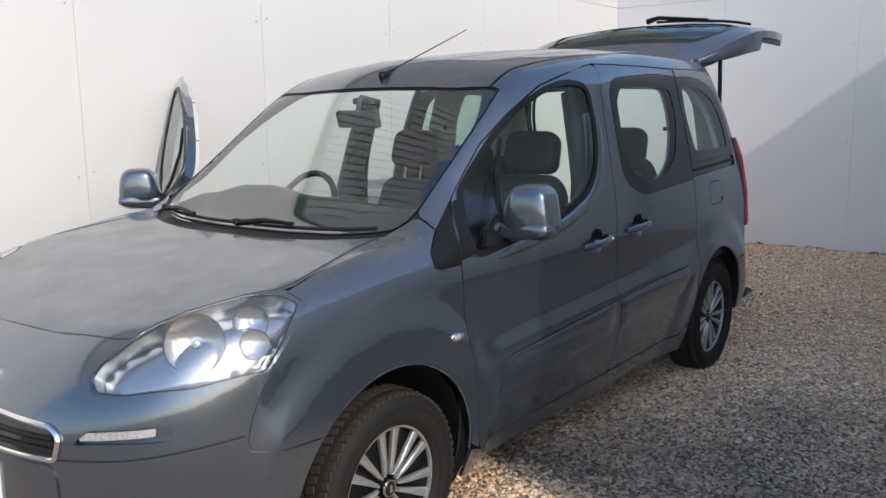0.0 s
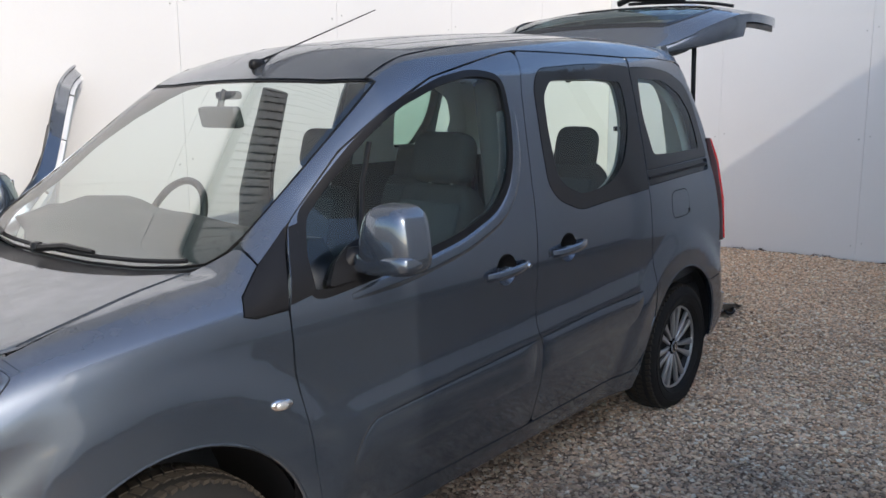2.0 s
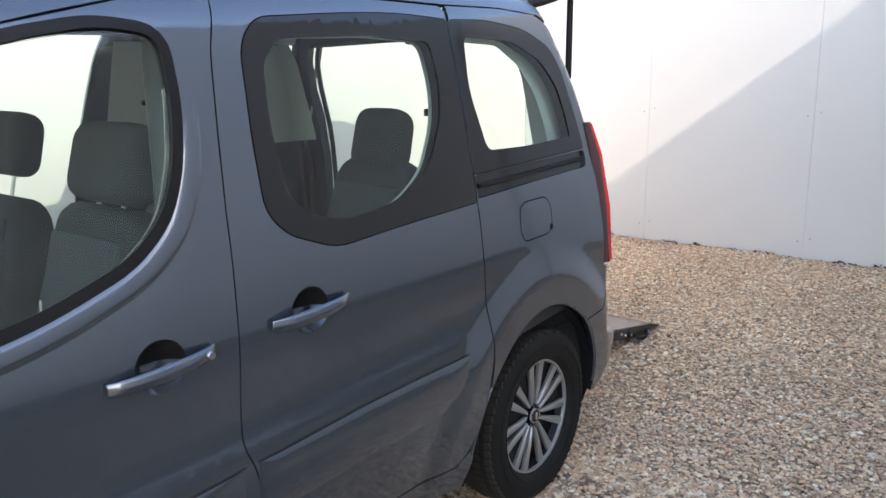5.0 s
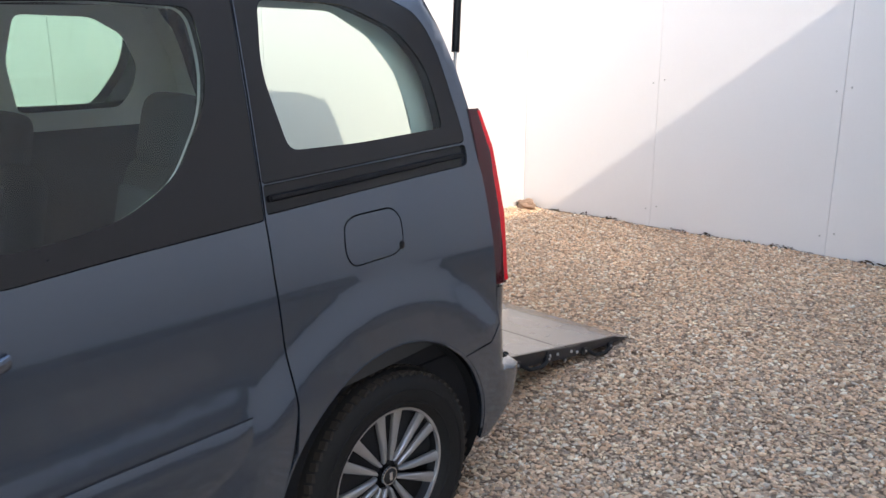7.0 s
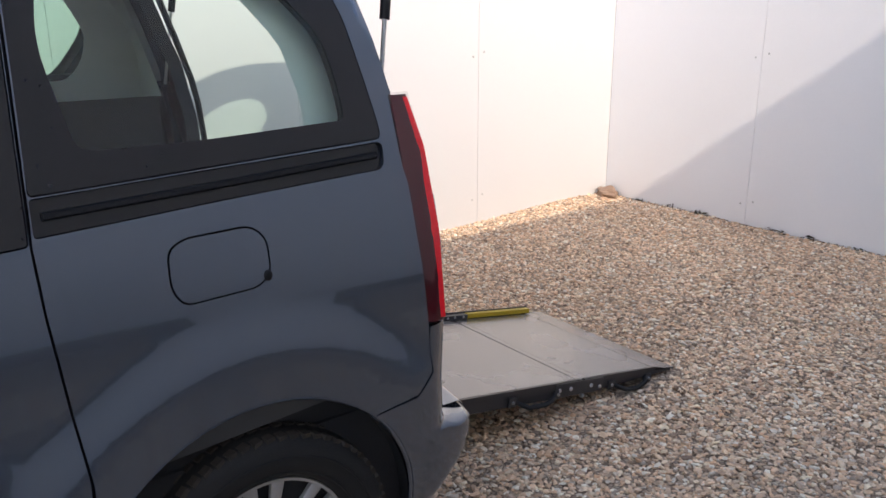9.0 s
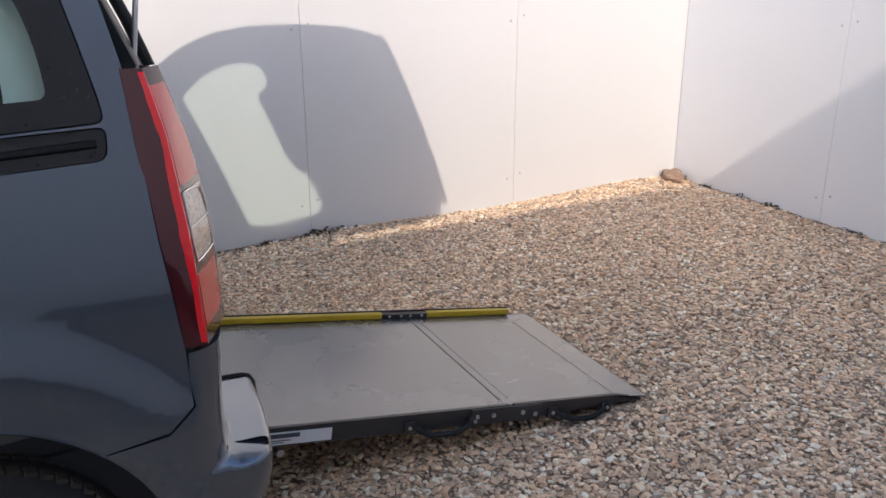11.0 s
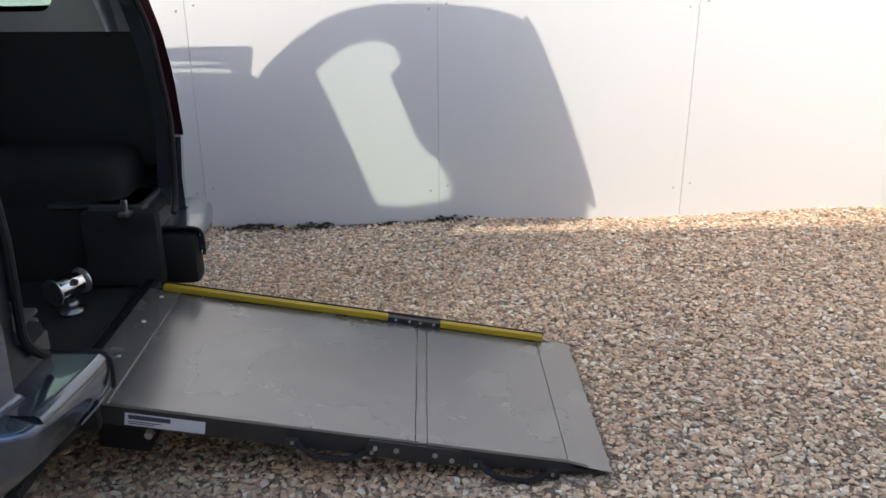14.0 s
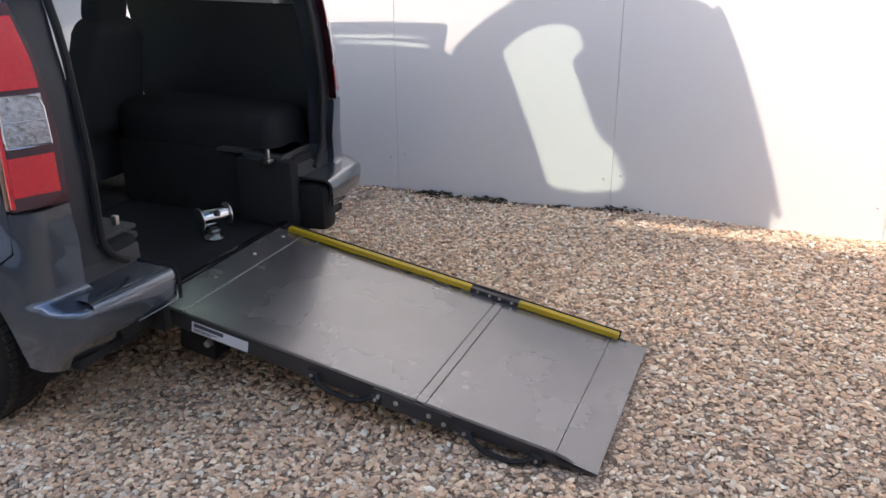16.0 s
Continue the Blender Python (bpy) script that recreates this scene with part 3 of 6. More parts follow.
def skin(name, outer, way, mat, parent, holes=(), lift=0.0, depth=0.012, cell=0.06, flip=False, label=""):
    """A panel of the car: an outline laid on the skin, with its edges turned in; flip makes the right-hand one."""
    bm = cut_flat(outer, holes, cell)
    bm.verts.index_update()
    p, n = lay([(v.co.x, v.co.y) for v in bm.verts], way, lift)
    faces, norms = [], []
    for f in bm.faces:
        ids = [v.index for v in f.verts]
        q = p[ids]
        if np.cross(q[1] - q[0], q[2] - q[0]) @ n[ids[0]] < 0:
            ids.reverse()
        faces.append(ids)
        norms += [n[i] for i in ids]
    verts = list(p)
    if depth:
        inner = {}
        for e in bm.edges:
            if len(e.link_faces) != 1:
                continue
            for v in e.verts:
                if v.index not in inner:
                    inner[v.index] = len(verts)
                    verts.append(p[v.index] - n[v.index] * depth)
            i, j = e.verts[0].index, e.verts[1].index
            f = e.link_faces[0]
            c = p[[v.index for v in f.verts]].mean(0)
            quad = [i, j, inner[j], inner[i]]
            no = np.cross(verts[j] - verts[i], verts[inner[i]] - verts[i])
            if no @ (c - verts[i]) > 0:
                quad.reverse()
                no = -no
            no = no / max(np.linalg.norm(no), 1e-9)
            faces.append(quad)
            norms += [no] * 4
    bm.free()
    verts, norms = np.array(verts), np.array(norms)
    if flip:
        verts[:, 0] *= -1
        norms[:, 0] *= -1
        k, flipped = 0, []
        for f in faces:
            flipped.append(norms[k:k + len(f)][::-1])
            k += len(f)
        norms, faces = np.concatenate(flipped), [f[::-1] for f in faces]
    return mesh_part(name, verts, faces, mat, parent, label, normals=[tuple(v) for v in norms])


def bead(name, loop, way, radius, mat, parent, lift=0.0, closed=True, flip=False, label="", sides=8):
    """A round strip that follows an outline on the skin."""
    p, n = lay(loop, way, lift)
    if flip:
        p[:, 0] *= -1
    return part(name, tube(p, radius, sides, closed=closed), mat, parent, label)


def ring(name, outer, inner, way, mat, parent, lift=0.0, depth=0.006, flip=False, label="", cell=0.05):
    return skin(name, outer, way, mat, parent, (inner,), lift, depth, cell, flip, label)


def on_side(y, z):
    """The place on the flank at that length and height."""
    return tuple(float(v) for v in lay([(y, z)], SIDE)[0][0])


def on_top(x, y):
    return tuple(float(v) for v in lay([(x, y)], TOP)[0][0])


def closeby(loop, step=0.05):
    """The loop with more points on its long sides."""
    out = []
    for a, b in zip(loop, loop[1:] + loop[:1]):
        a, b = Vector(a), Vector(b)
        n = max(1, int((b - a).length / step))
        out += [tuple(a.lerp(b, k / n)) for k in range(n)]
    return out


# ---- the car ----
car = thing("car", "grey-blue metallic tall family car, tailgate raised, parked on gravel", "car", (0, 1.37, 0))
CAR = (0, 1.37, 0)


def settle(parent):
    """Parts are built in place; take off the place of their thing."""
    for o in parent.children_recursive:
        if o.parent == parent and not o.matrix_parent_inverse.is_identity:
            continue
        if o.parent == parent:
            o.matrix_parent_inverse = Matrix.Translation(parent.location).inverted()


G = 0.0014
B_GAP = [(1.597, 1.697), (1.548, 1.554), (1.521, 1.39), (1.496, 1.206), (1.483, 1.047), (1.478, 0.865), (1.470, 0.69), (1.496, 0.635), (1.512, 0.55), (1.528, 0.285)]
A_GAP = [(0.438, 0.285), (0.380, 0.548), (0.343, 0.80), (0.330, 0.985)]
DOOR_TOP = [(0.385, 1.10), (0.434, 1.178), (0.532, 1.25), (0.675, 1.368), (0.858, 1.478), (1.096, 1.59), (1.377, 1.657)]
RAIL_LOW = [(0.303, 1.094), (0.424, 1.169)] + DOOR_TOP[2:]
REAR_GAP = [(2.425, 1.697), (2.412, 1.46), (2.392, 1.12), (2.396, 1.0), (2.415, 0.80), (2.428, 0.66), (2.406, 0.53), (2.365, 0.39), (2.315, 0.30)]
FRONT_GLASS = rounded([(1.43, 1.585, .045), (1.30, 1.600, .05), (1.134, 1.568, .05), (0.916, 1.487, .05), (0.76, 1.391, .05), (0.621, 1.286, .05), (0.50, 1.192, .02), (0.449, 1.10, .02),
                       (0.425, 1.015, .02), (0.47, 1.012, .02), (0.862, 1.054, .1), (1.078, 1.092, .08), (1.262, 1.155, .05), (1.352, 1.228, .05), (1.398, 1.324, .04), (1.425, 1.446, .04)], steps=4)
SLIDE_WIN = rounded([(1.608, 1.36, .04), (1.602, 1.20, .04), (1.655, 1.142, .04), (1.80, 1.090, .05), (2.02, 1.106, .1), (2.3875, 1.124, .006), (2.4065, 1.468, .1), (2.4185, 1.656, .012),
                     (2.20, 1.665, .1), (1.98, 1.655, .1), (1.69, 1.632, .05), (1.632, 1.57, .05)], steps=4)
SLIDE_CLEAR = rounded([(1.668, 1.40, .03), (1.672, 1.23, .03), (1.73, 1.18, .03), (1.83, 1.150, .04), (1.97, 1.160, .05), (2.08, 1.182, .05), (2.205, 1.25, .05), (2.298, 1.382, .05), (2.322, 1.48, .05), (2.315, 1.59, .03),
                       (2.10, 1.600, .05), (1.75, 1.588, .03), (1.685, 1.53, .03)], steps=4)
QUARTER_WIN = rounded([(2.4035, 1.205, .01), (2.70, 1.214, .1), (3.136, 1.226, .015), (3.133, 1.26, .04), (3.113, 1.36, .05), (3.082, 1.50, .05), (3.03, 1.585, .05), (2.87, 1.642, .06), (2.63, 1.663, .06), (2.4295, 1.655, .012), (2.4195, 1.46, .1)], steps=4)
QUARTER_CLEAR = rounded([(2.495, 1.268, .03), (2.72, 1.264, .05), (3.052, 1.272, .02), (3.045, 1.36, .04), (3.022, 1.45, .04), (2.94, 1.54, .04), (2.76, 1.605, .05), (2.49, 1.612, .03), (2.46, 1.45, .05)], steps=4)
FUEL = rounded([(2.622, 1.072, .03), (2.655, 1.088, .025), (2.792, 1.089, .025), (2.822, 1.06, .02), (2.823, 0.99, .02), (2.795, 0.968, .025), (2.64, 0.964, .025), (2.619, 1.0, .025)], 0.025, 3)


def lip(cy, a0, a1, r=0.405):
    return arc(cy, HUB, r, a0, a1)


def handle_dish(cy, cz, parent, flip):
    """The hollow behind a door handle."""
    verts, faces, rings, steps = [], [], 6, 24
    for k in range(rings + 1):
        t = k / rings
        r, deep = 0.056 * (1 - t), 0.046 * (1 - (1 - t) ** 3.5)
        loop = [(cy + r * math.cos(a) * 1.05, cz + r * math.sin(a)) for a in [2 * math.pi * i / steps for i in range(steps)]]
        p, n = lay(loop, SIDE, 0.0)
        verts += list(p - n * (deep - 0.0005))
    for k in range(rings):
        for i in range(steps):
            a, b = k * steps + i, k * steps + (i + 1) % steps
            faces.append((a, b, b + steps, a + steps))
    verts = np.array(verts)
    if flip:
        verts[:, 0] *= -1
    else:
        faces = [f[::-1] for f in faces]
    # the shade in the hollow's upper half is put in as black
    upper = [f for k, f in enumerate(faces) if k % steps < steps // 2]
    lower = [f for k, f in enumerate(faces) if k % steps >= steps // 2]
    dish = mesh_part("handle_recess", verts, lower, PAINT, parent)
    mesh_part("recess_shade", verts, upper, BLACK_TRIM, dish, "upper half of the recess, blackened for its shade")
    return dish


def door_handle(cy, cz, parent, flip, lock):
    """A bowed pull, thicker at its pivot end."""
    bm = bmesh.new()
    n, rows = 20, []
    for k in range(n + 1):
        t = k / n
        y = cy - 0.122 + 0.244 * t
        p, _ = lay([(y, cz - 0.008 + 0.016 * t)], SIDE)
        bow = 0.008 + 0.024 * math.sin(math.pi * min(1, max(0, t))) ** 0.7
        half = 0.0145 * (0.75 + 0.45 * math.sin(math.pi * (0.15 + 0.7 * t)))
        thick = 0.010 * min(1, 0.35 + 4 * t, 0.35 + 4 * (1 - t))
        c = Vector(p[0]) + Vector((bow, 0, 0))
        rows.append([bm.verts.new(c + Vector((thick * math.cos(a), 0, half * math.sin(a)))) for a in [2 * math.pi * i / 12 for i in range(12)]])
    for r, s in zip(rows, rows[1:]):
        for i in range(12):
            bm.faces.new((r[i], r[(i + 1) % 12], s[(i + 1) % 12], s[i]))
    bm.faces.new(rows[0][::-1])
    bm.faces.new(rows[-1])
    if flip:
        bmesh.ops.scale(bm, vec=(-1, 1, 1), verts=bm.verts)
    part("handle", bm, PAINT, parent, "painted bow handle")
    if lock:
        p, _ = lay([(cy + 0.098, cz + 0.005)], SIDE, 0.028)
        bm = lathe([(0.0, 0.006), (0.008, 0.006), (0.0095, 0.004), (0.0095, -0.01)], 14, m=Matrix.Translation(Vector(p[0])))
        if flip:
            bmesh.ops.scale(bm, vec=(-1, 1, 1), verts=bm.verts)
        part("key_lock", bm, CHROME, parent)


def dish_hole(cy, cz):
    return [(cy + 0.0588 * math.cos(a), cz + 0.056 * math.sin(a)) for a in [2 * math.pi * i / 24 for i in range(24)]]


MOULD_TOP = profile([(0.5, 0.595), (0.83, 0.612), (1.5, 0.645), (1.9, 0.667), (2.3, 0.672)], 0.05)


def moulding(y0, y1, front, parent, flip):
    """The raised rubbing band low on a door."""
    ys = y0 + (y1 - y0) * np.linspace(0, 1, 26) ** 1.5
    top = [(float(y), float(MOULD_TOP(y)) - (0.115 * max(0, 1 - (y - y0) / 0.10) ** 2.2 if front else 0)) for y in ys]
    low = [(float(y), float(MOULD_TOP(y)) - 0.165 - (0.0 if y < y1 - 0.12 or not front else 0)) for y in ys[::-1]]
    if not front:
        low = [(y, z + 0.11 * max(0, (y - (y1 - 0.16)) / 0.16) ** 2) for y, z in low]
    else:
        low = [(y + (0.02 if y < y0 + 0.05 else 0), z) for y, z in low]
    steps = ((0.0, -0.006), (0.0, 0.007), (0.03, 0.009), (0.12, 0.0125), (0.22, 0.0155), (0.30, 0.0165), (0.42, 0.0155), (0.65, 0.0105), (0.85, 0.0045), (1.0, -0.004))
    rows = []
    for share, proud in steps:
        p, n = lay([(a[0] + (b[0] - a[0]) * share, a[1] + (b[1] - a[1]) * share) for a, b in zip(top, low[::-1])], SIDE)
        ends = np.clip(np.minimum((ys - y0) / 0.05, (y1 - ys) / 0.05), 0.0, 1.0)[:, None] ** 0.5
        rows.append(p + n * (proud * 0.62 * ends - 0.001 * (1 - ends)))
    m, verts = len(top), np.concatenate(rows)
    verts[:, 0] *= -1 if flip else 1
    faces = [(r * m + i, r * m + i + 1, r * m + m + i + 1, r * m + m + i) for r in range(len(steps) - 1) for i in range(m - 1)]
    faces += [tuple(r * m for r in range(len(steps)))[::-1], tuple(r * m + m - 1 for r in range(len(steps)))]
    bm = bmesh.new()
    vs = [bm.verts.new(v) for v in verts]
    for f in faces:
        bm.faces.new([vs[i] for i in f])
    bmesh.ops.recalc_face_normals(bm, faces=bm.faces)
    part("rubbing_strip", bm, PAINT, parent)
    bead("strip_gap", [(y, z + 0.003) for y, z in top], SIDE, 0.0020, SHADOW_GAP, parent, 0.0, False, flip, sides=6)


def front_door(parent, flip=False):
    outline = grown(rounded(A_GAP[:1] + A_GAP[1:] + DOOR_TOP + [(1.50, 1.682)] + B_GAP, 0.03, 3), -G)
    rub = grown(FRONT_GLASS, 0.024)
    door = skin("front_door", outline, SIDE, PAINT, parent, (rub, dish_hole(1.287, 0.935)), cell=0.032, flip=flip, label="front door with black-framed window")
    ring("window_rubber", grown(FRONT_GLASS, 0.0235), FRONT_GLASS, SIDE, BLACK_TRIM, door, 0.001, 0.012, flip)
    # the pressed lip round the foot and rear of the window
    edge = [q for q in grown(closeby(FRONT_GLASS, 0.03), 0.0455)]
    k = min(range(len(edge)), key=lambda i: abs(edge[i][0] - 0.55) + abs(edge[i][1] - 0.98))
    lip_line = [q for q in edge[k:] + edge[:k] if q[1] < 1.50 and q[0] > 0.54 and (q[1] < 1.12 or q[0] > 1.2)]
    n = len(lip_line)
    bead("window_lip", lip_line, SIDE, [0.036 + 0.006 * min(1, 6 * i / n, 6 * (n - 1 - i) / n) for i in range(n)], PAINT, door, -0.0355, False, flip, sides=44)
    skin("window_pane", grown(FRONT_GLASS, 0.004), SIDE, SIDE_GLASS, door, lift=-0.006, depth=0.0, cell=0.09, flip=flip)
    p, _ = lay([(0.788, 1.392), (0.73, 1.27), (0.672, 1.14), (0.645, 1.02)], SIDE, -0.004)
    if flip:
        p[:, 0] *= -1
    part("window_divider", tube(p, 0.0085, 8), BLACK_TRIM, door)
    skin("corner_trim", rounded([(0.337, 0.992), (0.388, 1.098), (0.437, 1.175), (0.482, 1.186), (0.450, 1.11), (0.428, 1.008)], 0.006, 2), SIDE, BLACK_TRIM, door, lift=0.002, depth=0.006, flip=flip)
    handle_dish(1.287, 0.935, door, flip)
    door_handle(1.287, 0.932, door, flip, True)
    moulding(0.535, 1.468, True, door, flip)
    return door


def sliding_door(parent, flip=False):
    outline = grown(rounded([(y + 0.001, z) for y, z in B_GAP][::-1] + [(2.0, 1.70)] + REAR_GAP, 0.03, 3), -G)
    door = skin("sliding_door", outline, SIDE, PAINT, parent, (grown(SLIDE_WIN, 0.003), dish_hole(1.692, 0.958)), cell=0.032, flip=flip, label="sliding side door with tinted window")
    ring("window_mask", SLIDE_WIN, SLIDE_CLEAR, SIDE, BLACK_GLOSS, door, 0.0015, 0.006, flip)
    skin("window_pane", grown(SLIDE_CLEAR, 0.004), SIDE, SIDE_GLASS, door, lift=-0.002, depth=0.0, cell=0.09, flip=flip)
    handle_dish(1.692, 0.958, door, flip)
    door_handle(1.69, 0.956, door, flip, False)
    moulding(1.502, 2.305, False, door, flip)
    return door


def quarter(parent, flip=False):
    outline = grown(rounded([(2.43, 1.699), (2.75, 1.706), (2.98, 1.695, .04), (3.06, 1.66, .05), (3.125, 1.56), (3.160, 1.44), (3.184, 1.318), (3.190, 1.2), (3.202, 1.0), (3.226, 0.772), (3.228, 0.655, .004), (3.17, 0.612, .004)], 0.012, 3)
                    + arc(AXLE_R, HUB, 0.405, 45, 148, 22) + [(2.430, 0.66), (2.417, 0.80), (2.398, 1.0), (2.394, 1.12)], -G)
    rail = rounded([(2.402, 1.135, .006), (2.70, 1.148, .1), (3.134, 1.160, .02), (3.138, 1.216, .015), (2.70, 1.207, .1), (2.4045, 1.198, .006)], steps=3)
    body = skin("rear_quarter", outline, SIDE, PAINT, parent, (grown(QUARTER_WIN, 0.003), grown(rail, 0.002), grown(FUEL, 0.004)), cell=0.028, flip=flip)
    ring("window_mask", QUARTER_WIN, QUARTER_CLEAR, SIDE, BLACK_GLOSS, body, 0.001, 0.006, flip)
    skin("window_pane", grown(QUARTER_CLEAR, 0.004), SIDE, SIDE_GLASS, body, lift=-0.002, depth=0.0, cell=0.09, flip=flip)
    skin("door_rail", rail, SIDE, BLACK_GLOSS, body, lift=-0.010, depth=0.0, cell=0.07, flip=flip)
    p, _ = lay([(y, float(np.interp(y, [2.41, 3.13], [1.168, 1.19]))) for y in np.linspace(2.42, 3.12, 12)], SIDE, -0.004)
    if flip:
        p[:, 0] *= -1
    part("rail_bar", tube(p, 0.008, 6), BLACK_TRIM, body)
    if not flip:
        skin("fuel_flap", FUEL, SIDE, PAINT, body, lift=0.0005, depth=0.008, cell=0.05)
        q, _ = lay([(2.818, 0.985)], SIDE, 0.001)
        bm = bmesh.new()
        bmesh.ops.create_uvsphere(bm, u_segments=10, v_segments=6, radius=0.012)
        bmesh.ops.scale(bm, vec=(0.25, 0.8, 1), verts=bm.verts)
        bmesh.ops.translate(bm, vec=q[0], verts=bm.verts)
        part("finger_notch", bm, BLACK_TRIM, body)
    return body


def wing(parent, flip=False):
    """The front wing, from the bonnet's edge over the shoulder to the wheel arch."""
    top = [(0.672, 0.225, 1.085), (0.662, 0.18, 1.07), (0.684, 0.03, 1.05), (0.705, -0.06, 1.033), (0.742, -0.225, 1.005), (0.757, -0.297, 0.992), (0.762, -0.336, 0.983), (0.818, -0.318, 0.957)]
    front = [(0.857, -0.420, 0.872), (0.863, -0.480, 0.820), on_side(-0.540, 0.70), on_side(-0.558, 0.64), on_side(-0.552, 0.612), on_side(-0.459, 0.593)]
    rear = [(0.878, 0.434, 0.285), (0.898, 0.377, 0.548), (0.898, 0.340, 0.80), (0.889, 0.327, 0.980), (0.889, 0.225, 0.977), (0.883, 0.190, 0.986), (0.850, 0.210, 1.027), (0.802, 0.298, 1.091), (0.729, 0.298, 1.125), (0.710, 0.29, 1.12), (0.70, 0.268, 1.112)]
    a = [(0.9, y, z) for y, z in arc(AXLE_F, HUB, 0.405, 138, 2, 24)]
    a = [(float(half_width(np.array(y), np.array(z))), y, z) for _, y, z in a]
    loop = grown(flat_of(top + front + a + rear, SHOULDER), -G)
    return skin("wing", loop, SHOULDER, PAINT, parent, cell=0.03, flip=flip)


def bonnet_etc(parent):
    half = [(0.0, 0.0), (0.2, 0.008), (0.3, 0.02), (0.45, 0.055), (0.54, 0.09), (0.62, 0.145), (0.654, 0.178), (0.678, 0.03), (0.699, -0.06), (0.736, -0.225), (0.750, -0.295), (0.735, -0.348), (0.683, -0.397), (0.605, -0.546), (0.576, -0.70), (0.515, -0.722), (0.29, -0.763)]
    full = half + [(0.0, -0.775)] + [(-x, y) for x, y in half[:0:-1]]
    skin("bonnet", grown(full, 0.0008), TOP, PAINT, parent, cell=0.045)
    ring("bonnet_flange", closeby(grown(full, 0.013), 0.04), closeby(grown(full, -0.012), 0.04), TOP, PAINT, parent, -0.0035, 0.0)
    ws = [(0.0, 0.11), (0.25, 0.12), (0.45, 0.155), (0.60, 0.205), (0.664, 0.235), (0.697, 0.282), (0.706, 0.335), (0.689, 0.547), (0.670, 0.789), (0.650, 0.905), (0.444, 0.87), (0.2, 0.864)]
    full = closeby(ws + [(0.0, 0.862)] + [(-x, y) for x, y in ws[:0:-1]])
    inner = grown(full, -0.005)
    ring("windscreen_mask", grown(full, -0.0008), inner, TOP, BLACK_TRIM, parent, -0.003, 0.008)
    skin("windscreen", grown(inner, 0.006), TOP, SCREEN_GLASS, parent, lift=-0.005, depth=0.0, cell=0.07)
    cowl = [(0.0, 0.004), (0.2, 0.012), (0.3, 0.024), (0.45, 0.059), (0.54, 0.094), (0.62, 0.149), (0.66, 0.185), (0.69, 0.262), (0.660, 0.228), (0.60, 0.200), (0.45, 0.150), (0.25, 0.115)]
    full = cowl + [(0.0, 0.106)] + [(-x, y) for x, y in cowl[:0:-1]]
    skin("scuttle", full, TOP, BLACK_TRIM, parent, lift=-0.012, depth=0.0, cell=0.08)
    roof = [(0.0, 0.867), (0.2, 0.869), (0.444, 0.875), (0.605, 0.902), (0.600, 1.05), (0.575, 1.4), (0.56, 1.8), (0.56, 2.4), (0.545, 2.9), (0.52, 3.01), (0.3, 3.03)]
    full = closeby(roof + [(0.0, 3.036)] + [(-x, y) for x, y in roof[:0:-1]], 0.08)
    skin("roof", full, TOP, PAINT, parent, cell=0.06)
    for flip in (False, True):
        bead("roof_ditch", [(x + 0.006, y) for x, y in roof[3:10]], TOP, 0.006, BLACK_TRIM, parent, -0.004, False, flip)
        inner = [(0.706, 0.32, 1.145)] + [on_top(x + 0.004, y) for x, y in ((0.686, 0.547), (0.667, 0.789), (0.648, 0.908), (0.608, 0.908), (0.603, 1.05), (0.578, 1.4), (0.563, 1.8), (0.563, 2.4), (0.548, 2.9), (0.525, 3.035))]
        outer = [(0.60, 3.055, 1.70), on_side(3.045, 1.674), on_side(2.99, 1.699), on_side(2.75, 1.710), on_side(2.43, 1.703), on_side(2.0, 1.704), on_side(1.6, 1.701), on_side(1.50, 1.686)] + [on_side(y, z + 0.003) for y, z in RAIL_LOW[::-1]]
        loop = grown(flat_of(inner + outer + [(0.729, 0.303, 1.129)], SHOULDER), -G)
        for x0, x1 in ((0.19, 0.25), (0.40, 0.44)):
            bead("roof_rib", [(x0 + (x1 - x0) * math.sin(0.5 * math.pi * min(1, (y - 0.98) / 0.5)), y) for y in np.linspace(0.98, 2.9, 24)], TOP, 0.012, PAINT, parent, -0.0108, False, flip)
        # black strip under the pillar, for the shade in its gaps
        under = [(x - 0.016, y, z) for x, y, z in inner[:5]] + [(x + 0.02, y, z - 0.012) for x, y, z in outer[8:]] + [(0.75, 0.30, 1.11)]
        skin("pillar_backing", flat_of(under, SHOULDER), SHOULDER, SHADOW_GAP, parent, lift=-0.016, depth=0.0, cell=0.05, flip=flip)
        skin("roof_rail", loop, SHOULDER, PAINT, parent, cell=0.045, flip=flip, lift=-0.001)
        skin("pillar_trim", grown(flat_of([(0.802, 0.302, 1.092), (0.852, 0.212, 1.029), (0.884, 0.192, 0.988), (0.889, 0.226, 0.979), (0.889, 0.328, 0.983), (0.83, 0.372, 1.09), (0.757, 0.430, 1.175)], SHOULDER), -0.001), SHOULDER, BLACK_TRIM, parent, lift=0.001, flip=flip, cell=0.05)


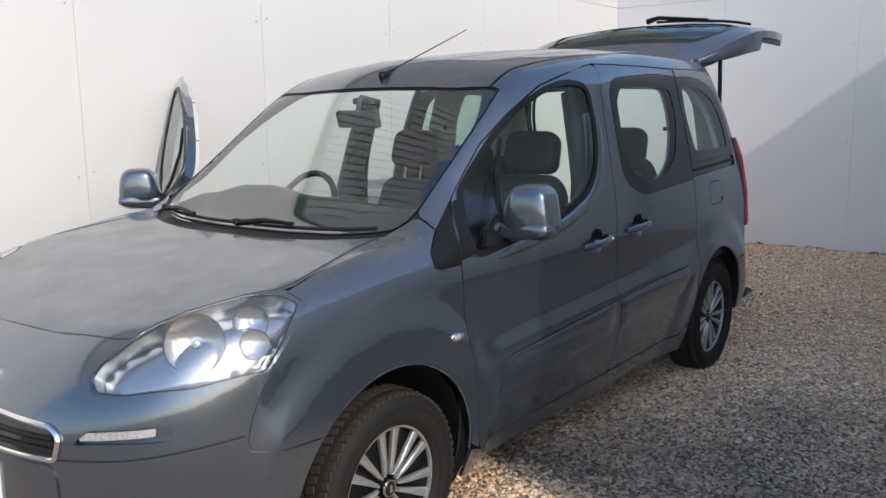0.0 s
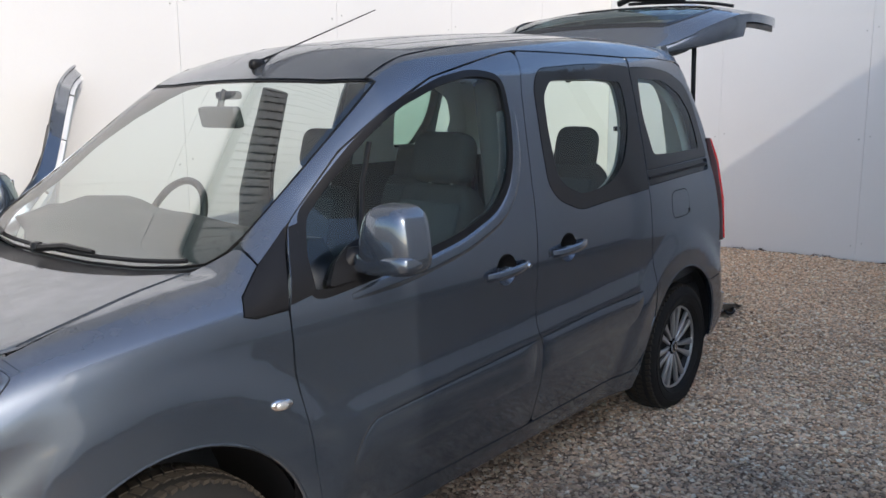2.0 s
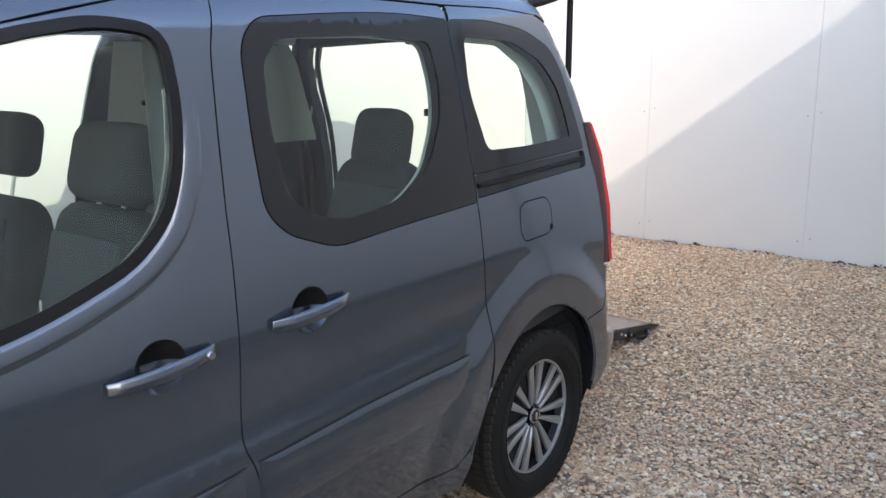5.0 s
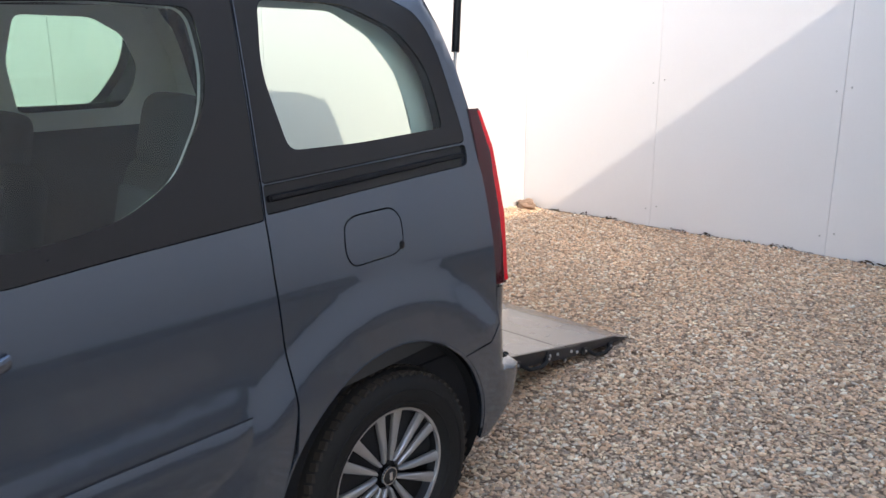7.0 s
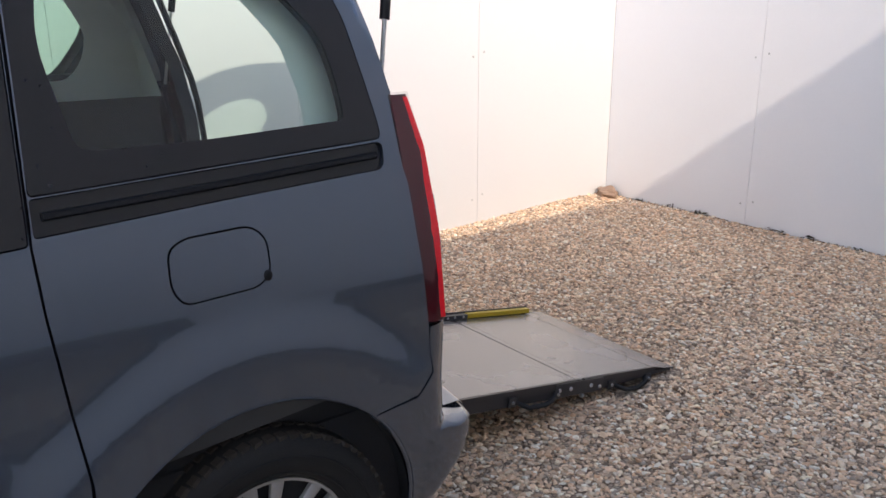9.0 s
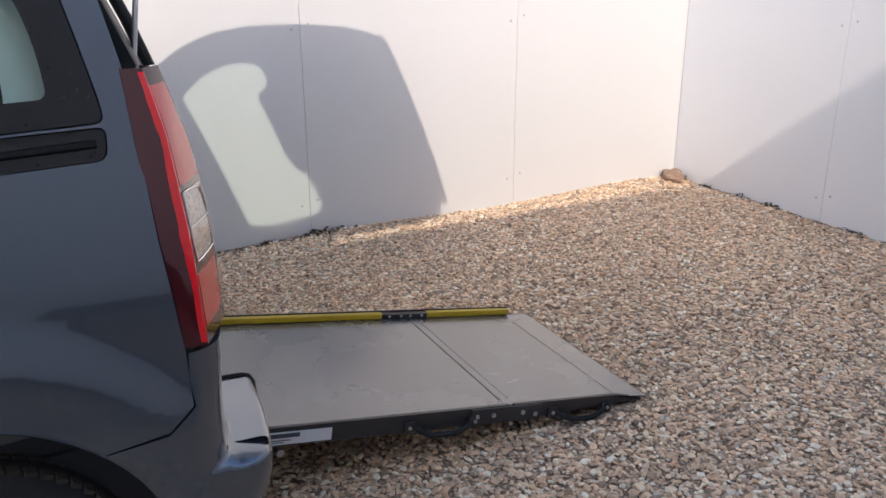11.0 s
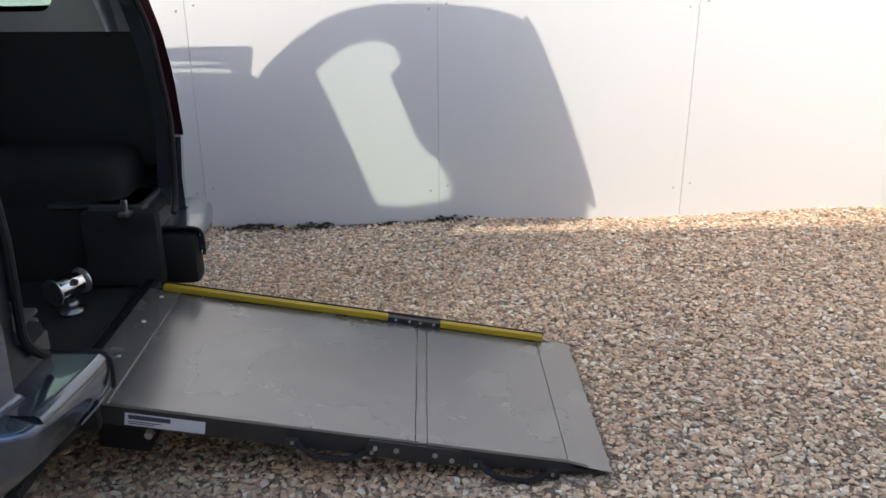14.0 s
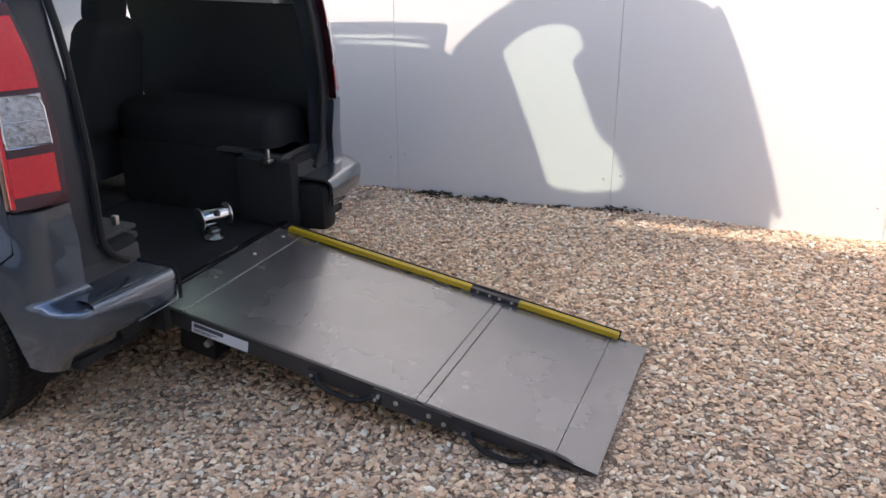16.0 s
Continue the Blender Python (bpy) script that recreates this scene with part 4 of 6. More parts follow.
def bumper_front(parent, flip):
    top = [on_top(-0.02, -0.776), on_top(0.15, -0.772), on_top(0.29, -0.765), on_top(0.515, -0.724), (0.567, -0.708, 0.894), (0.538, -0.766, 0.852), (0.533, -0.806, 0.814), (0.571, -0.815, 0.781), (0.649, -0.783, 0.780), (0.778, -0.670, 0.793), (0.860, -0.488, 0.811)]
    side = [on_side(-0.5405, 0.70), on_side(-0.559, 0.639), on_side(-0.552, 0.609), on_side(-0.459, 0.590)]
    a = [on_side(y, z) for y, z in arc(AXLE_F, HUB, 0.405, 138.2, 190, 10)]
    low = [(0.80, -0.50, 0.2), (0.66, -0.74, 0.19), (0.4, -0.87, 0.18), (-0.02, -0.93, 0.18)]
    drl = rounded(flat_of([(0.545, -0.876, 0.660), (0.592, -0.85, 0.70), (0.768, -0.72, 0.715), (0.758, -0.728, 0.67)], NOSE), 0.014, 3)
    loop = grown(flat_of(top + side + a + low, NOSE), -0.001)
    b = skin("front_bumper", loop, NOSE, PAINT, parent, (drl,), cell=0.045, flip=flip, lift=-0.001 if flip else 0.0)
    skin("light_pocket", grown(drl, 0.002), NOSE, PAINT, b, lift=-0.018, depth=0.0, flip=flip, cell=0.03)
    lamp = rounded(flat_of([(0.562, -0.862, 0.671), (0.566, -0.862, 0.692), (0.735, -0.75, 0.708), (0.735, -0.754, 0.687)], NOSE), 0.006, 3)
    d = skin("daytime_lamp", lamp, NOSE, WHITE_LENS, b, lift=-0.004, depth=0.012, flip=flip, cell=0.02, label="row of small clear daytime lamps")
    joint = [(-0.470, 0.845), (-0.515, 0.76), (-0.541, 0.70), (-0.560, 0.64), (-0.556, 0.612), (-0.50, 0.603), (-0.459, 0.592), (-0.40, 0.575)]
    near, far_ = [(y + 0.022, z + 0.016) for y, z in joint], [(y - 0.016, z - 0.018) for y, z in joint]
    skin("joint_flange", flat_of([on_side(y, z) for y, z in near + far_[::-1]], NOSE), NOSE, PAINT, b, lift=-0.005, depth=0.0, flip=flip, cell=0.03)
    line = [(0.0, -0.93, 0.612), (0.3, -0.945, 0.615), (0.523, -0.892, 0.618), (0.668, -0.812, 0.625), (0.759, -0.732, 0.639), (0.846, -0.563, 0.656)]
    crease = flat_of(line, NOSE)
    crease = [(float(np.interp(k, range(6), [q[0] for q in crease])), float(np.interp(k, range(6), [q[1] for q in crease]))) for k in np.linspace(0, 5, 41)]
    bead("bumper_crease", crease, NOSE, 0.0024, SHADOW_GAP, b, 0.0008, False, flip)
    return b


def headlamp(parent, flip):
    pts = [(0.538, -0.804, 0.817), (0.541, -0.766, 0.854), (0.571, -0.708, 0.894), (0.601, -0.55, 0.948), (0.683, -0.399, 0.979), (0.760, -0.343, 0.980), (0.813, -0.326, 0.958),
           (0.853, -0.427, 0.873), (0.859, -0.489, 0.815), (0.778, -0.667, 0.797), (0.649, -0.78, 0.784), (0.572, -0.813, 0.785)]
    loop = closeby(rounded(flat_of(pts, LAMP_EYE), 0.016, 3), 0.04)
    lamp = new("headlamp")
    lamp.parent = parent
    tagged(lamp, "large swept clear headlamp")
    skin("lens", grown(loop, -0.0005), LAMP_EYE, LENS, lamp, lift=0.001, depth=0.0, cell=0.05, flip=flip)
    skin("lamp_bowl", grown(loop, 0.004), LAMP_EYE, CHROME_SOFT, lamp, lift=-0.055, depth=-0.053, cell=0.035, flip=flip)
    bead("lamp_seal", grown(loop, -0.001), LAMP_EYE, 0.0018, RUBBER, lamp, -0.004, True, flip)
    ring("lamp_frame", grown(loop, 0.024), grown(loop, -0.001), LAMP_EYE, PAINT, lamp, -0.004, 0.0, flip)
    # round reflectors inside
    _, n = lay([flat_of([(0.70, -0.56, 0.88)], LAMP_EYE)[0]], LAMP_EYE)
    for at, r, deep in (((0.685, -0.585, 0.888), 0.080, 0.030), ((0.752, -0.44, 0.935), 0.048, 0.018), ((0.80, -0.46, 0.868), 0.040, 0.014)):
        uv = flat_of([at], LAMP_EYE)
        p, nn = lay(uv, LAMP_EYE, -0.034)
        face = Vector((0.68, -0.68, 0.28)).normalized()
        m = Matrix.Translation(Vector(p[0])) @ face.to_track_quat("X", "Z").to_matrix().to_4x4()
        bm = lathe([(r * q, -deep * (1 - q * q)) for q in (1.0, 0.9, 0.78, 0.62, 0.45, 0.25, 0.01)], 30, m=m)
        bulb = lathe([(0.001, -deep * 0.4), (r * 0.12, -deep * 0.45), (r * 0.14, -deep * 0.95)], 12, m=m)
        if flip:
            for b in (bm, bulb):
                bmesh.ops.scale(b, vec=(-1, 1, 1), verts=b.verts)
        part("reflector", bm, CHROME_SOFT, lamp, "fluted reflector", smooth=False)
        rim = tube([m @ Vector((0.001, r * math.cos(a), r * math.sin(a))) for a in [math.pi * i / 18 for i in range(36)]], 0.0012, 6, closed=True)
        if flip:
            bmesh.ops.scale(rim, vec=(-1, 1, 1), verts=rim.verts)
        part("reflector_rim", rim, PILLAR_GREY, lamp)
        part("bulb", bulb, WHITE_LENS, lamp)


CHROME_SOFT = material("silvered_lamp_bowl", (0.56, 0.57, 0.59), 0.22, 0.9, grain=(9, 2), bump=0.25, vary=0.12)


def tail_parts(parent, flip):
    """Rear lamp, bumper corner and the door frame behind the quarter."""
    lamp = new("tail_lamp")
    lamp.parent = parent
    tagged(lamp, "tall red tail lamp with a clear middle band")
    s = -1 if flip else 1

    def section(z):
        """Front edge on the flank, rear corner and inner edge of the lamp at that height."""
        rows = [0.775, 1.0, 1.2, 1.318]
        f = Vector((np.interp(z, rows, [0.878, 0.862, 0.830, 0.802]), np.interp(z, rows, [3.220, 3.196, 3.184, 3.178])))
        b = Vector((f.x + np.interp(z, rows, [0.012, 0.016, 0.014, 0.006]), np.interp(z, rows, [3.266, 3.256, 3.238, 3.214])))
        c = Vector((np.interp(z, [0.785, 1.0, 1.163, 1.315], [0.754, 0.747, 0.748, 0.768]), np.interp(z, [0.785, 1.0, 1.163, 1.315], [3.330, 3.322, 3.298, 3.250])))
        return f, b, c

    def face(z, k):
        """A place on the bowed rear face, from its outer corner to its inner edge."""
        f, b, c = section(z)
        h = b.lerp(c, 0.45) + Vector((0.0, 0.004))
        return b * (1 - k) ** 2 + h * 2 * k * (1 - k) + c * k * k

    zs = np.linspace(0.782, 1.316, 14)
    bm, rows = bmesh.new(), []
    for z in zs:
        f, b, c = section(z)
        back = f.lerp(c, 0.5) + Vector((-0.03, -0.05))
        pts = [f, f.lerp(b, 0.5) + Vector((0.004, 0)), b.lerp(f, 0.12)] + [face(z, k) for k in (0.04, 0.2, 0.4, 0.6, 0.8, 1.0)] + [back]
        rows.append([bm.verts.new((s * p.x, p.y, z)) for p in pts])
    for r, q in zip(rows, rows[1:]):
        for k in range(10):
            bm.faces.new((r[k], r[(k + 1) % 10], q[(k + 1) % 10], q[k]))
    bm.faces.new(rows[0])
    bm.faces.new(rows[-1])
    part("lamp_body", bm, DARK_RED, lamp, sharp=35)

    def on_rear(z, k, out):
        p, t = face(z, k), face(z, k + 0.02) - face(z, k - 0.02)
        n = Vector((t.y, -t.x)).normalized()
        p = p + (n if n.y > 0 else -n) * out
        return (s * p.x, p.y, z)

    def band(name, z0, z1, mat, label=""):
        bm = bmesh.new()
        grid = [[bm.verts.new(on_rear(z, k, 0.002)) for k in np.linspace(0.07, 0.88, 9)] for z in np.linspace(z0, z1, 6)]
        for r, q in zip(grid, grid[1:]):
            for k in range(8):
                bm.faces.new((r[k], r[k + 1], q[k + 1], q[k]))
        geo = bmesh.ops.extrude_face_region(bm, geom=bm.faces[:])["geom"]
        for v in geo:
            if isinstance(v, bmesh.types.BMVert):
                v.co.y -= 0.006
        bmesh.ops.recalc_face_normals(bm, faces=bm.faces)
        part(name, bm, mat, lamp, label, sharp=35)

    band("brake_lens", 1.10, 1.285, RED_LENS, "bright red honeycomb lens")
    band("reverse_lens", 0.953, 1.085, RIBBED_LENS, "clear ribbed lens")
    band("indicator_lens", 0.818, 0.925, RED_LENS)
    rim = [(0.07, 1.087), (0.3, 1.086), (0.55, 1.083), (0.80, 1.075), (0.875, 1.05), (0.875, 0.951), (0.55, 0.950), (0.3, 0.950), (0.10, 0.951), (0.07, 0.975)]
    part("lens_rim", tube([on_rear(z, k, 0.003) for k, z in rim], 0.0022, 6, closed=True), CHROME, lamp)
    part("lens_bar", tube([on_rear(1.02 - 0.003 * k, k, 0.003) for k in (0.08, 0.3, 0.6, 0.875)], 0.0016, 6), CHROME, lamp)
    # light coming through the lamp's rear edge, put in as a brighter red strip
    bm, rows = bmesh.new(), []
    for z in np.linspace(0.79, 1.31, 27):
        f, b, c = section(z)
        back = 0.34 + 0.10 * math.sin(z * 19 + 0.8) + 0.06 * math.sin(z * 47)
        pts = [b.lerp(f, back), b.lerp(f, 0.12)] + [face(z, k) for k in (0.0, 0.03, 0.06)]
        lifts = (0.0002, 0.0025, 0.0025, 0.0025, 0.0005)
        rows.append([bm.verts.new((s * (p.x + up), p.y + up * 0.4, z)) for p, up in zip(pts, lifts)])
    for r, q in zip(rows, rows[1:]):
        for k in range(4):
            bm.faces.new((r[k], r[k + 1], q[k + 1], q[k]))
    part("lit_edge", bm, RED_LENS, lamp, "rear edge in bright red for light coming through it")
    bm = bmesh.new()
    for k in range(11):
        for q in range(5):
            bmesh.ops.create_icosphere(bm, subdivisions=1, radius=0.003, matrix=Matrix.Translation(on_rear(1.118 + 0.0145 * k, 0.14 + 0.14 * q + 0.07 * (k % 2), -0.0012)))
    cells = part("lens_cells", bm, DARK_RED, lamp, "dark honeycomb dots")
    tagged(cells, "dark honeycomb dots", kind="stuff")
    # bumper half
    side = [on_side(3.228, 0.769), on_side(3.230, 0.654), on_side(3.17, 0.6105)]
    a = [on_side(y, z) for y, z in arc(AXLE_R, HUB, 0.405, 44.8, -6, 10)]
    low = [(0.80, 3.26, 0.245), (0.745, 3.32, 0.275), (0.66, 3.40, 0.375)]
    end = [(0.493, 3.425, 0.387), (0.493, 3.43, 0.44), (0.493, 3.43, 0.476)]
    up = [(0.60, 3.42, 0.476), (0.74, 3.385, 0.476), (0.762, 3.345, 0.52), (0.755, 3.345, 0.64), (0.752, 3.325, 0.775)]
    loop = closeby(grown(flat_of(side + a + low + end + up, STERN), -G), 0.05)
    b = skin("rear_bumper", loop, STERN, PAINT, parent, cell=0.014, flip=flip, depth=0.03)


def shelf_and_frame(parent, flip):
    s = -1 if flip else 1
    # flat painted top of the bumper, turned down over its rear edge
    bm, rows = bmesh.new(), []
    xs = np.linspace(0.489, 0.80, 22)
    brim = on_body(np.stack([xs, np.zeros(22), np.full(22, 0.470)], 1), 3)[:, 1]
    for x, e in zip(xs, brim):
        sink = 0.0035 * smooth(0.70, 0.50, x)
        prof = [(3.27, 0.4965), (e - 0.055, 0.4950), (e - 0.030, 0.4940)] + [(e + 0.001 - 0.024 * (1 - math.sin(a)), 0.470 + 0.0235 * math.cos(a)) for a in np.linspace(0.15, 1.55, 7)]
        rows.append([bm.verts.new((s * x, y, z - sink)) for y, z in prof])
    for r, q in zip(rows, rows[1:]):
        for k in range(len(r) - 1):
            bm.faces.new((r[k], r[k + 1], q[k + 1], q[k]))
    bmesh.ops.recalc_face_normals(bm, faces=bm.faces)
    if sum(f.normal.z for f in bm.faces) < 0:
        bmesh.ops.reverse_faces(bm, faces=bm.faces)
    part("bumper_top", bm, PAINT, parent, sharp=60)
    part("sill_panel", box(s * 0.475, s * 0.752, 3.235, 3.282, 0.47, 0.552, 0.004), DARK_TRIM, parent, "grained grey panel over the bumper")
    part("bumper_lip", tube([(s * 0.495, 3.430, 0.386), (s * 0.57, 3.425, 0.381), (s * 0.655, 3.408, 0.374)], 0.0035, 6), PAINT, parent)
    # rear door frame
    loop = [(0.770, 0.56), (0.775, 0.80), (0.77, 0.92), (0.77, 1.06), (0.77, 1.16), (0.772, 1.26), (0.772, 1.33), (0.74, 1.45), (0.70, 1.58), (0.60, 1.69), (0.0, 1.705), (0.0, 1.66), (0.54, 1.645), (0.60, 1.56), (0.635, 1.44), (0.655, 1.2), (0.662, 0.9), (0.655, 0.6), (0.60, 0.545)]
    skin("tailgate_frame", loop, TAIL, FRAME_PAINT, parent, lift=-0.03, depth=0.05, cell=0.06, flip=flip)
    seal = [(0.585, 0.53), (0.648, 0.60), (0.652, 0.9), (0.645, 1.2), (0.625, 1.44), (0.59, 1.555), (0.53, 1.635), (0.0, 1.65)]
    p, _ = lay(rounded([(0.47, 0.50), *seal, (0.0, 1.55)], 0.04, 4)[6:-6], TAIL, -0.015)
    p[:, 0] *= s
    part("tailgate_seal", tube(p, 0.012, 8), RUBBER, parent)


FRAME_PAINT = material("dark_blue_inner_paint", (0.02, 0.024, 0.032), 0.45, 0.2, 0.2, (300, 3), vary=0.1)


def wheel(parent, y, flip):
    s = -1 if flip else 1
    w = new("wheel")
    w.parent = parent
    hub = Matrix.Translation((s * 0.79, y, HUB - 0.018)) @ Matrix.Diagonal((s, 1, 1, 1))
    R = 0.318
    sec = [(0.205, 0.062), (0.212, 0.078), (0.225, 0.088), (0.255, 0.098), (0.285, 0.094), (0.303, 0.084), (0.313, 0.068), (R, 0.045), (R + 0.002, 0.0), (R, -0.045), (0.313, -0.07), (0.295, -0.09), (0.25, -0.098), (0.21, -0.08), (0.2, -0.06)]
    part("tyre", lathe(sec, 72, m=hub), TYRE, w, "black road tyre")
    bm = bmesh.new()
    for k in range(66):
        a = 2 * math.pi * k / 66
        for x0, x1, sh in ((0.045, 0.083, 0.0), (0.006, 0.04, 0.4), (-0.036, -0.003, 0.1), (-0.08, -0.042, 0.5)):
            t = Matrix.Rotation(a + sh * 2 * math.pi / 66, 4, "X")
            drop = 0.008 if x1 > 0.07 or x0 < -0.07 else 0
            m = hub @ t @ Matrix.Rotation(0.25 if x0 > 0 else -0.25, 4, "Z")
            box(x0, x1, -0.0108, 0.0108, R - 0.01 - drop, R + 0.0045 - drop, bm=bm, m=m)
    part("tread", bm, DUSTY_TREAD, w, smooth=False)
    for r, h in ((0.229, 0.0905), (0.268, 0.0975)):
        part("sidewall_ring", lathe([(r - 0.004, h - 0.004), (r - 0.002, h + 0.0018), (r + 0.002, h + 0.002), (r + 0.004, h - 0.004)], 72, m=hub), TYRE, w)
    part("rim", lathe([(0.001, 0.02), (0.03, 0.02), (0.19, 0.035), (0.203, 0.066), (0.2, 0.02), (0.19, -0.05)], 56, m=hub), BLACK_TRIM, w, "black wheel-trim dish")
    part("rim_edge", lathe([(0.197, 0.060), (0.199, 0.070), (0.206, 0.071), (0.208, 0.062)], 72, m=hub), SILVER, w)
    for k in range(7):
        a0 = 2 * math.pi * k / 7 + 0.2
        for side in (-1, 1):
            bm, rows = bmesh.new(), []
            for r, off, half, h in ((0.043, 0.006, 0.004, 0.052), (0.055, 0.012, 0.0065, 0.056), (0.10, 0.0255, 0.0095, 0.060), (0.15, 0.040, 0.0125, 0.0605), (0.199, 0.054, 0.0155, 0.062)):
                ring_ = []
                for dw, dh in ((-half, -0.012), (-half, 0.0), (-half * 0.6, 0.004), (half * 0.6, 0.004), (half, 0.0), (half, -0.012)):
                    c = side * off + dw
                    rr = math.sqrt(max(r * r - c * c, 1e-6))
                    v = Vector((h + dh, rr * math.cos(a0) - c * math.sin(a0), rr * math.sin(a0) + c * math.cos(a0)))
                    ring_.append(bm.verts.new(hub @ v))
                rows.append(ring_)
            for p, q in zip(rows, rows[1:]):
                for i in range(5):
                    bm.faces.new((p[i], p[i + 1], q[i + 1], q[i]))
            bm.faces.new(rows[0])
            bm.faces.new(rows[-1])
            part("spoke", bm, SILVER, w)
    part("hub_cap", lathe([(0.001, 0.066), (0.022, 0.065), (0.027, 0.060), (0.028, 0.03)], 28, m=hub), BLACK_GLOSS, w, "round hub cap with a plain silver mark")
    bm = lathe([(0.024, 0.064), (0.0275, 0.0645), (0.029, 0.058)], 28, m=hub)
    box(0.064, 0.068, -0.005, 0.007, -0.013, 0.014, 0.002, bm, m=hub)
    part("cap_ring", bm, CHROME, w)
    return w


def arch_liner(parent, y, flip):
    s = -1 if flip else 1
    verts, faces, n = [], [], 28
    pts = arc(y, HUB, 0.400, -20, 200, n)
    for yy, zz in pts:
        for x in (0.872, 0.80, 0.50):
            verts.append((s * (min(x, float(half_width(np.array(yy), np.array(zz))) - 0.012) if x > 0.85 else x), yy, zz))
    for k in range(n):
        for i in range(2):
            a = k * 3 + i
            faces.append((a, a + 1, a + 4, a + 3))
    mesh_part("arch_liner", verts, faces, RUBBER, parent)
    lipv = lay(arc(y, HUB, 0.4035, 0, 180, 30), SIDE, -0.006)[0]
    lipv[:, 0] *= s
    part("arch_lip", tube(lipv, 0.006, 6), PAINT, parent)


def sill(parent, flip):
    loop = rounded([(0.37, 0.19), (0.39, 0.30), (0.452, 0.282), (1.0, 0.281), (1.53, 0.281), (2.31, 0.296), (2.36, 0.34), (2.372, 0.30), (2.36, 0.19)], 0.01, 2)
    skin("sill", loop, SIDE, PAINT, parent, cell=0.08, flip=flip, lift=-0.003)
    bead("sill_gap", [(y, 0.2815 + 0.014 * max(0.0, (y - 1.53) / 0.78)) for y in np.linspace(0.45, 2.31, 24)], SIDE, 0.0035, SHADOW_GAP, parent, -0.001, False, flip, sides=6)


def backing(parent, flip):
    """Black sheets behind the door gaps, in place of the shade inside them."""
    loop = rounded([(0.36, 0.25), (0.30, 0.95), (0.36, 1.12), (0.47, 1.20), (0.72, 1.37), (1.1, 1.57), (1.4, 1.64), (2.4, 1.68), (2.95, 1.68), (3.10, 1.5), (3.16, 1.2), (3.18, 0.8), (3.13, 0.62)], 0.01, 2) + arc(AXLE_R, HUB, 0.42, 40, 190, 16) + [(2.30, 0.25)]
    holes = [grown(FRONT_GLASS, 0.012), grown(SLIDE_CLEAR, 0.012), grown(QUARTER_CLEAR, 0.012), dish_hole(1.287, 0.935), dish_hole(1.692, 0.958)]
    if flip:
        loop = rounded([(2.20, 0.60), (2.20, 1.2), (2.21, 1.68), (2.95, 1.68), (3.10, 1.5), (3.16, 1.2), (3.18, 0.8), (3.13, 0.62)], 0.01, 2) + arc(AXLE_R, HUB, 0.42, 40, 140, 12)
        holes = holes[2:3]
    skin("gap_backing", loop, SIDE, SHADOW_GAP, parent, holes, lift=-0.042, depth=0.0, cell=0.1, flip=flip)
    skin("seam_backing", [(3.065, 0.605), (3.10, 0.645), (3.17, 0.665), (3.19, 0.80), (3.25, 0.80), (3.25, 0.63), (3.18, 0.57), (3.10, 0.56)], SIDE, SHADOW_GAP, parent, lift=-0.014, depth=0.0, cell=0.04, flip=flip)
    # pale pillar lining seen through the far windows
    up = rounded([(2.18, 1.187), (2.19, 1.64), (2.95, 1.65), (3.12, 1.56), (3.20, 1.4), (3.245, 1.187)], 0.01, 2)
    holes = [rounded([(2.50, 1.26), (2.88, 1.262), (2.93, 1.33), (2.945, 1.42), (2.88, 1.54), (2.76, 1.605), (2.49, 1.612), (2.46, 1.45)], 0.03, 3)]
    if not flip:
        up = rounded([(1.47, 1.09), (1.50, 1.3), (1.55, 1.62), (2.3, 1.655), (2.95, 1.65), (3.05, 1.5), (3.12, 1.2), (3.12, 1.09)], 0.01, 2)
        holes = [rounded([(2.50, 1.26), (2.985, 1.264), (2.985, 1.33), (2.955, 1.45), (2.88, 1.54), (2.76, 1.605), (2.49, 1.612), (2.46, 1.45)], 0.02, 3), grown(SLIDE_CLEAR, 0.014)]
    skin("pillar_lining", up, SIDE, TRIM_GREY, parent, holes, lift=-0.058, depth=0.0, cell=0.1, flip=flip)
    zs = np.linspace(1.19, 1.63, 10)
    edge, _ = lay([(float(np.interp(z, [1.19, 1.33, 1.45, 1.54, 1.63], [2.99, 2.985, 2.955, 2.88, 2.80])), z) for z in zs], SIDE, -0.056)
    corner, _ = lay([(float(np.interp(z, [1.19, 1.33, 1.45, 1.54, 1.63], [3.13, 3.12, 3.08, 3.02, 2.95])), z) for z in zs], SIDE, -0.056)
    verts = np.concatenate([edge, corner, [(float(np.interp(z, [1.19, 1.5, 1.63], [0.605, 0.60, 0.57])), float(np.interp(z, [1.19, 1.25, 1.52, 1.63], [3.145, 3.13, 3.045, 2.96])), z) for z in zs]])
    verts[:, 0] *= -1 if flip else 1
    mesh_part("rear_pillar_trim", verts, [(r * 10 + k, r * 10 + k + 1, r * 10 + k + 11, r * 10 + k + 10) for r in range(2) for k in range(9)], TRIM_GREY, parent)
    low = [(2.18, 0.5), (2.18, 1.185)] if flip else [(1.46, 0.3), (1.46, 1.088), (2.4, 1.088)]
    skin("side_lining", rounded(low + [(3.25, 1.185) if flip else (3.1, 1.088), (3.255, 0.66) if flip else (3.12, 0.66)] + ([] if flip else [(2.42, 0.62), (2.35, 0.3)]), 0.01, 2), SIDE, DARK_TRIM, parent, lift=-0.06, depth=0.0, cell=0.12, flip=flip)
    if not flip:
        skin("door_lining", rounded([(0.45, 0.3), (0.43, 0.985), (0.9, 1.03), (1.2, 1.1), (1.45, 1.2), (1.45, 0.3)], 0.01, 2), SIDE, DARK_TRIM, parent, lift=-0.06, depth=0.0, cell=0.12)


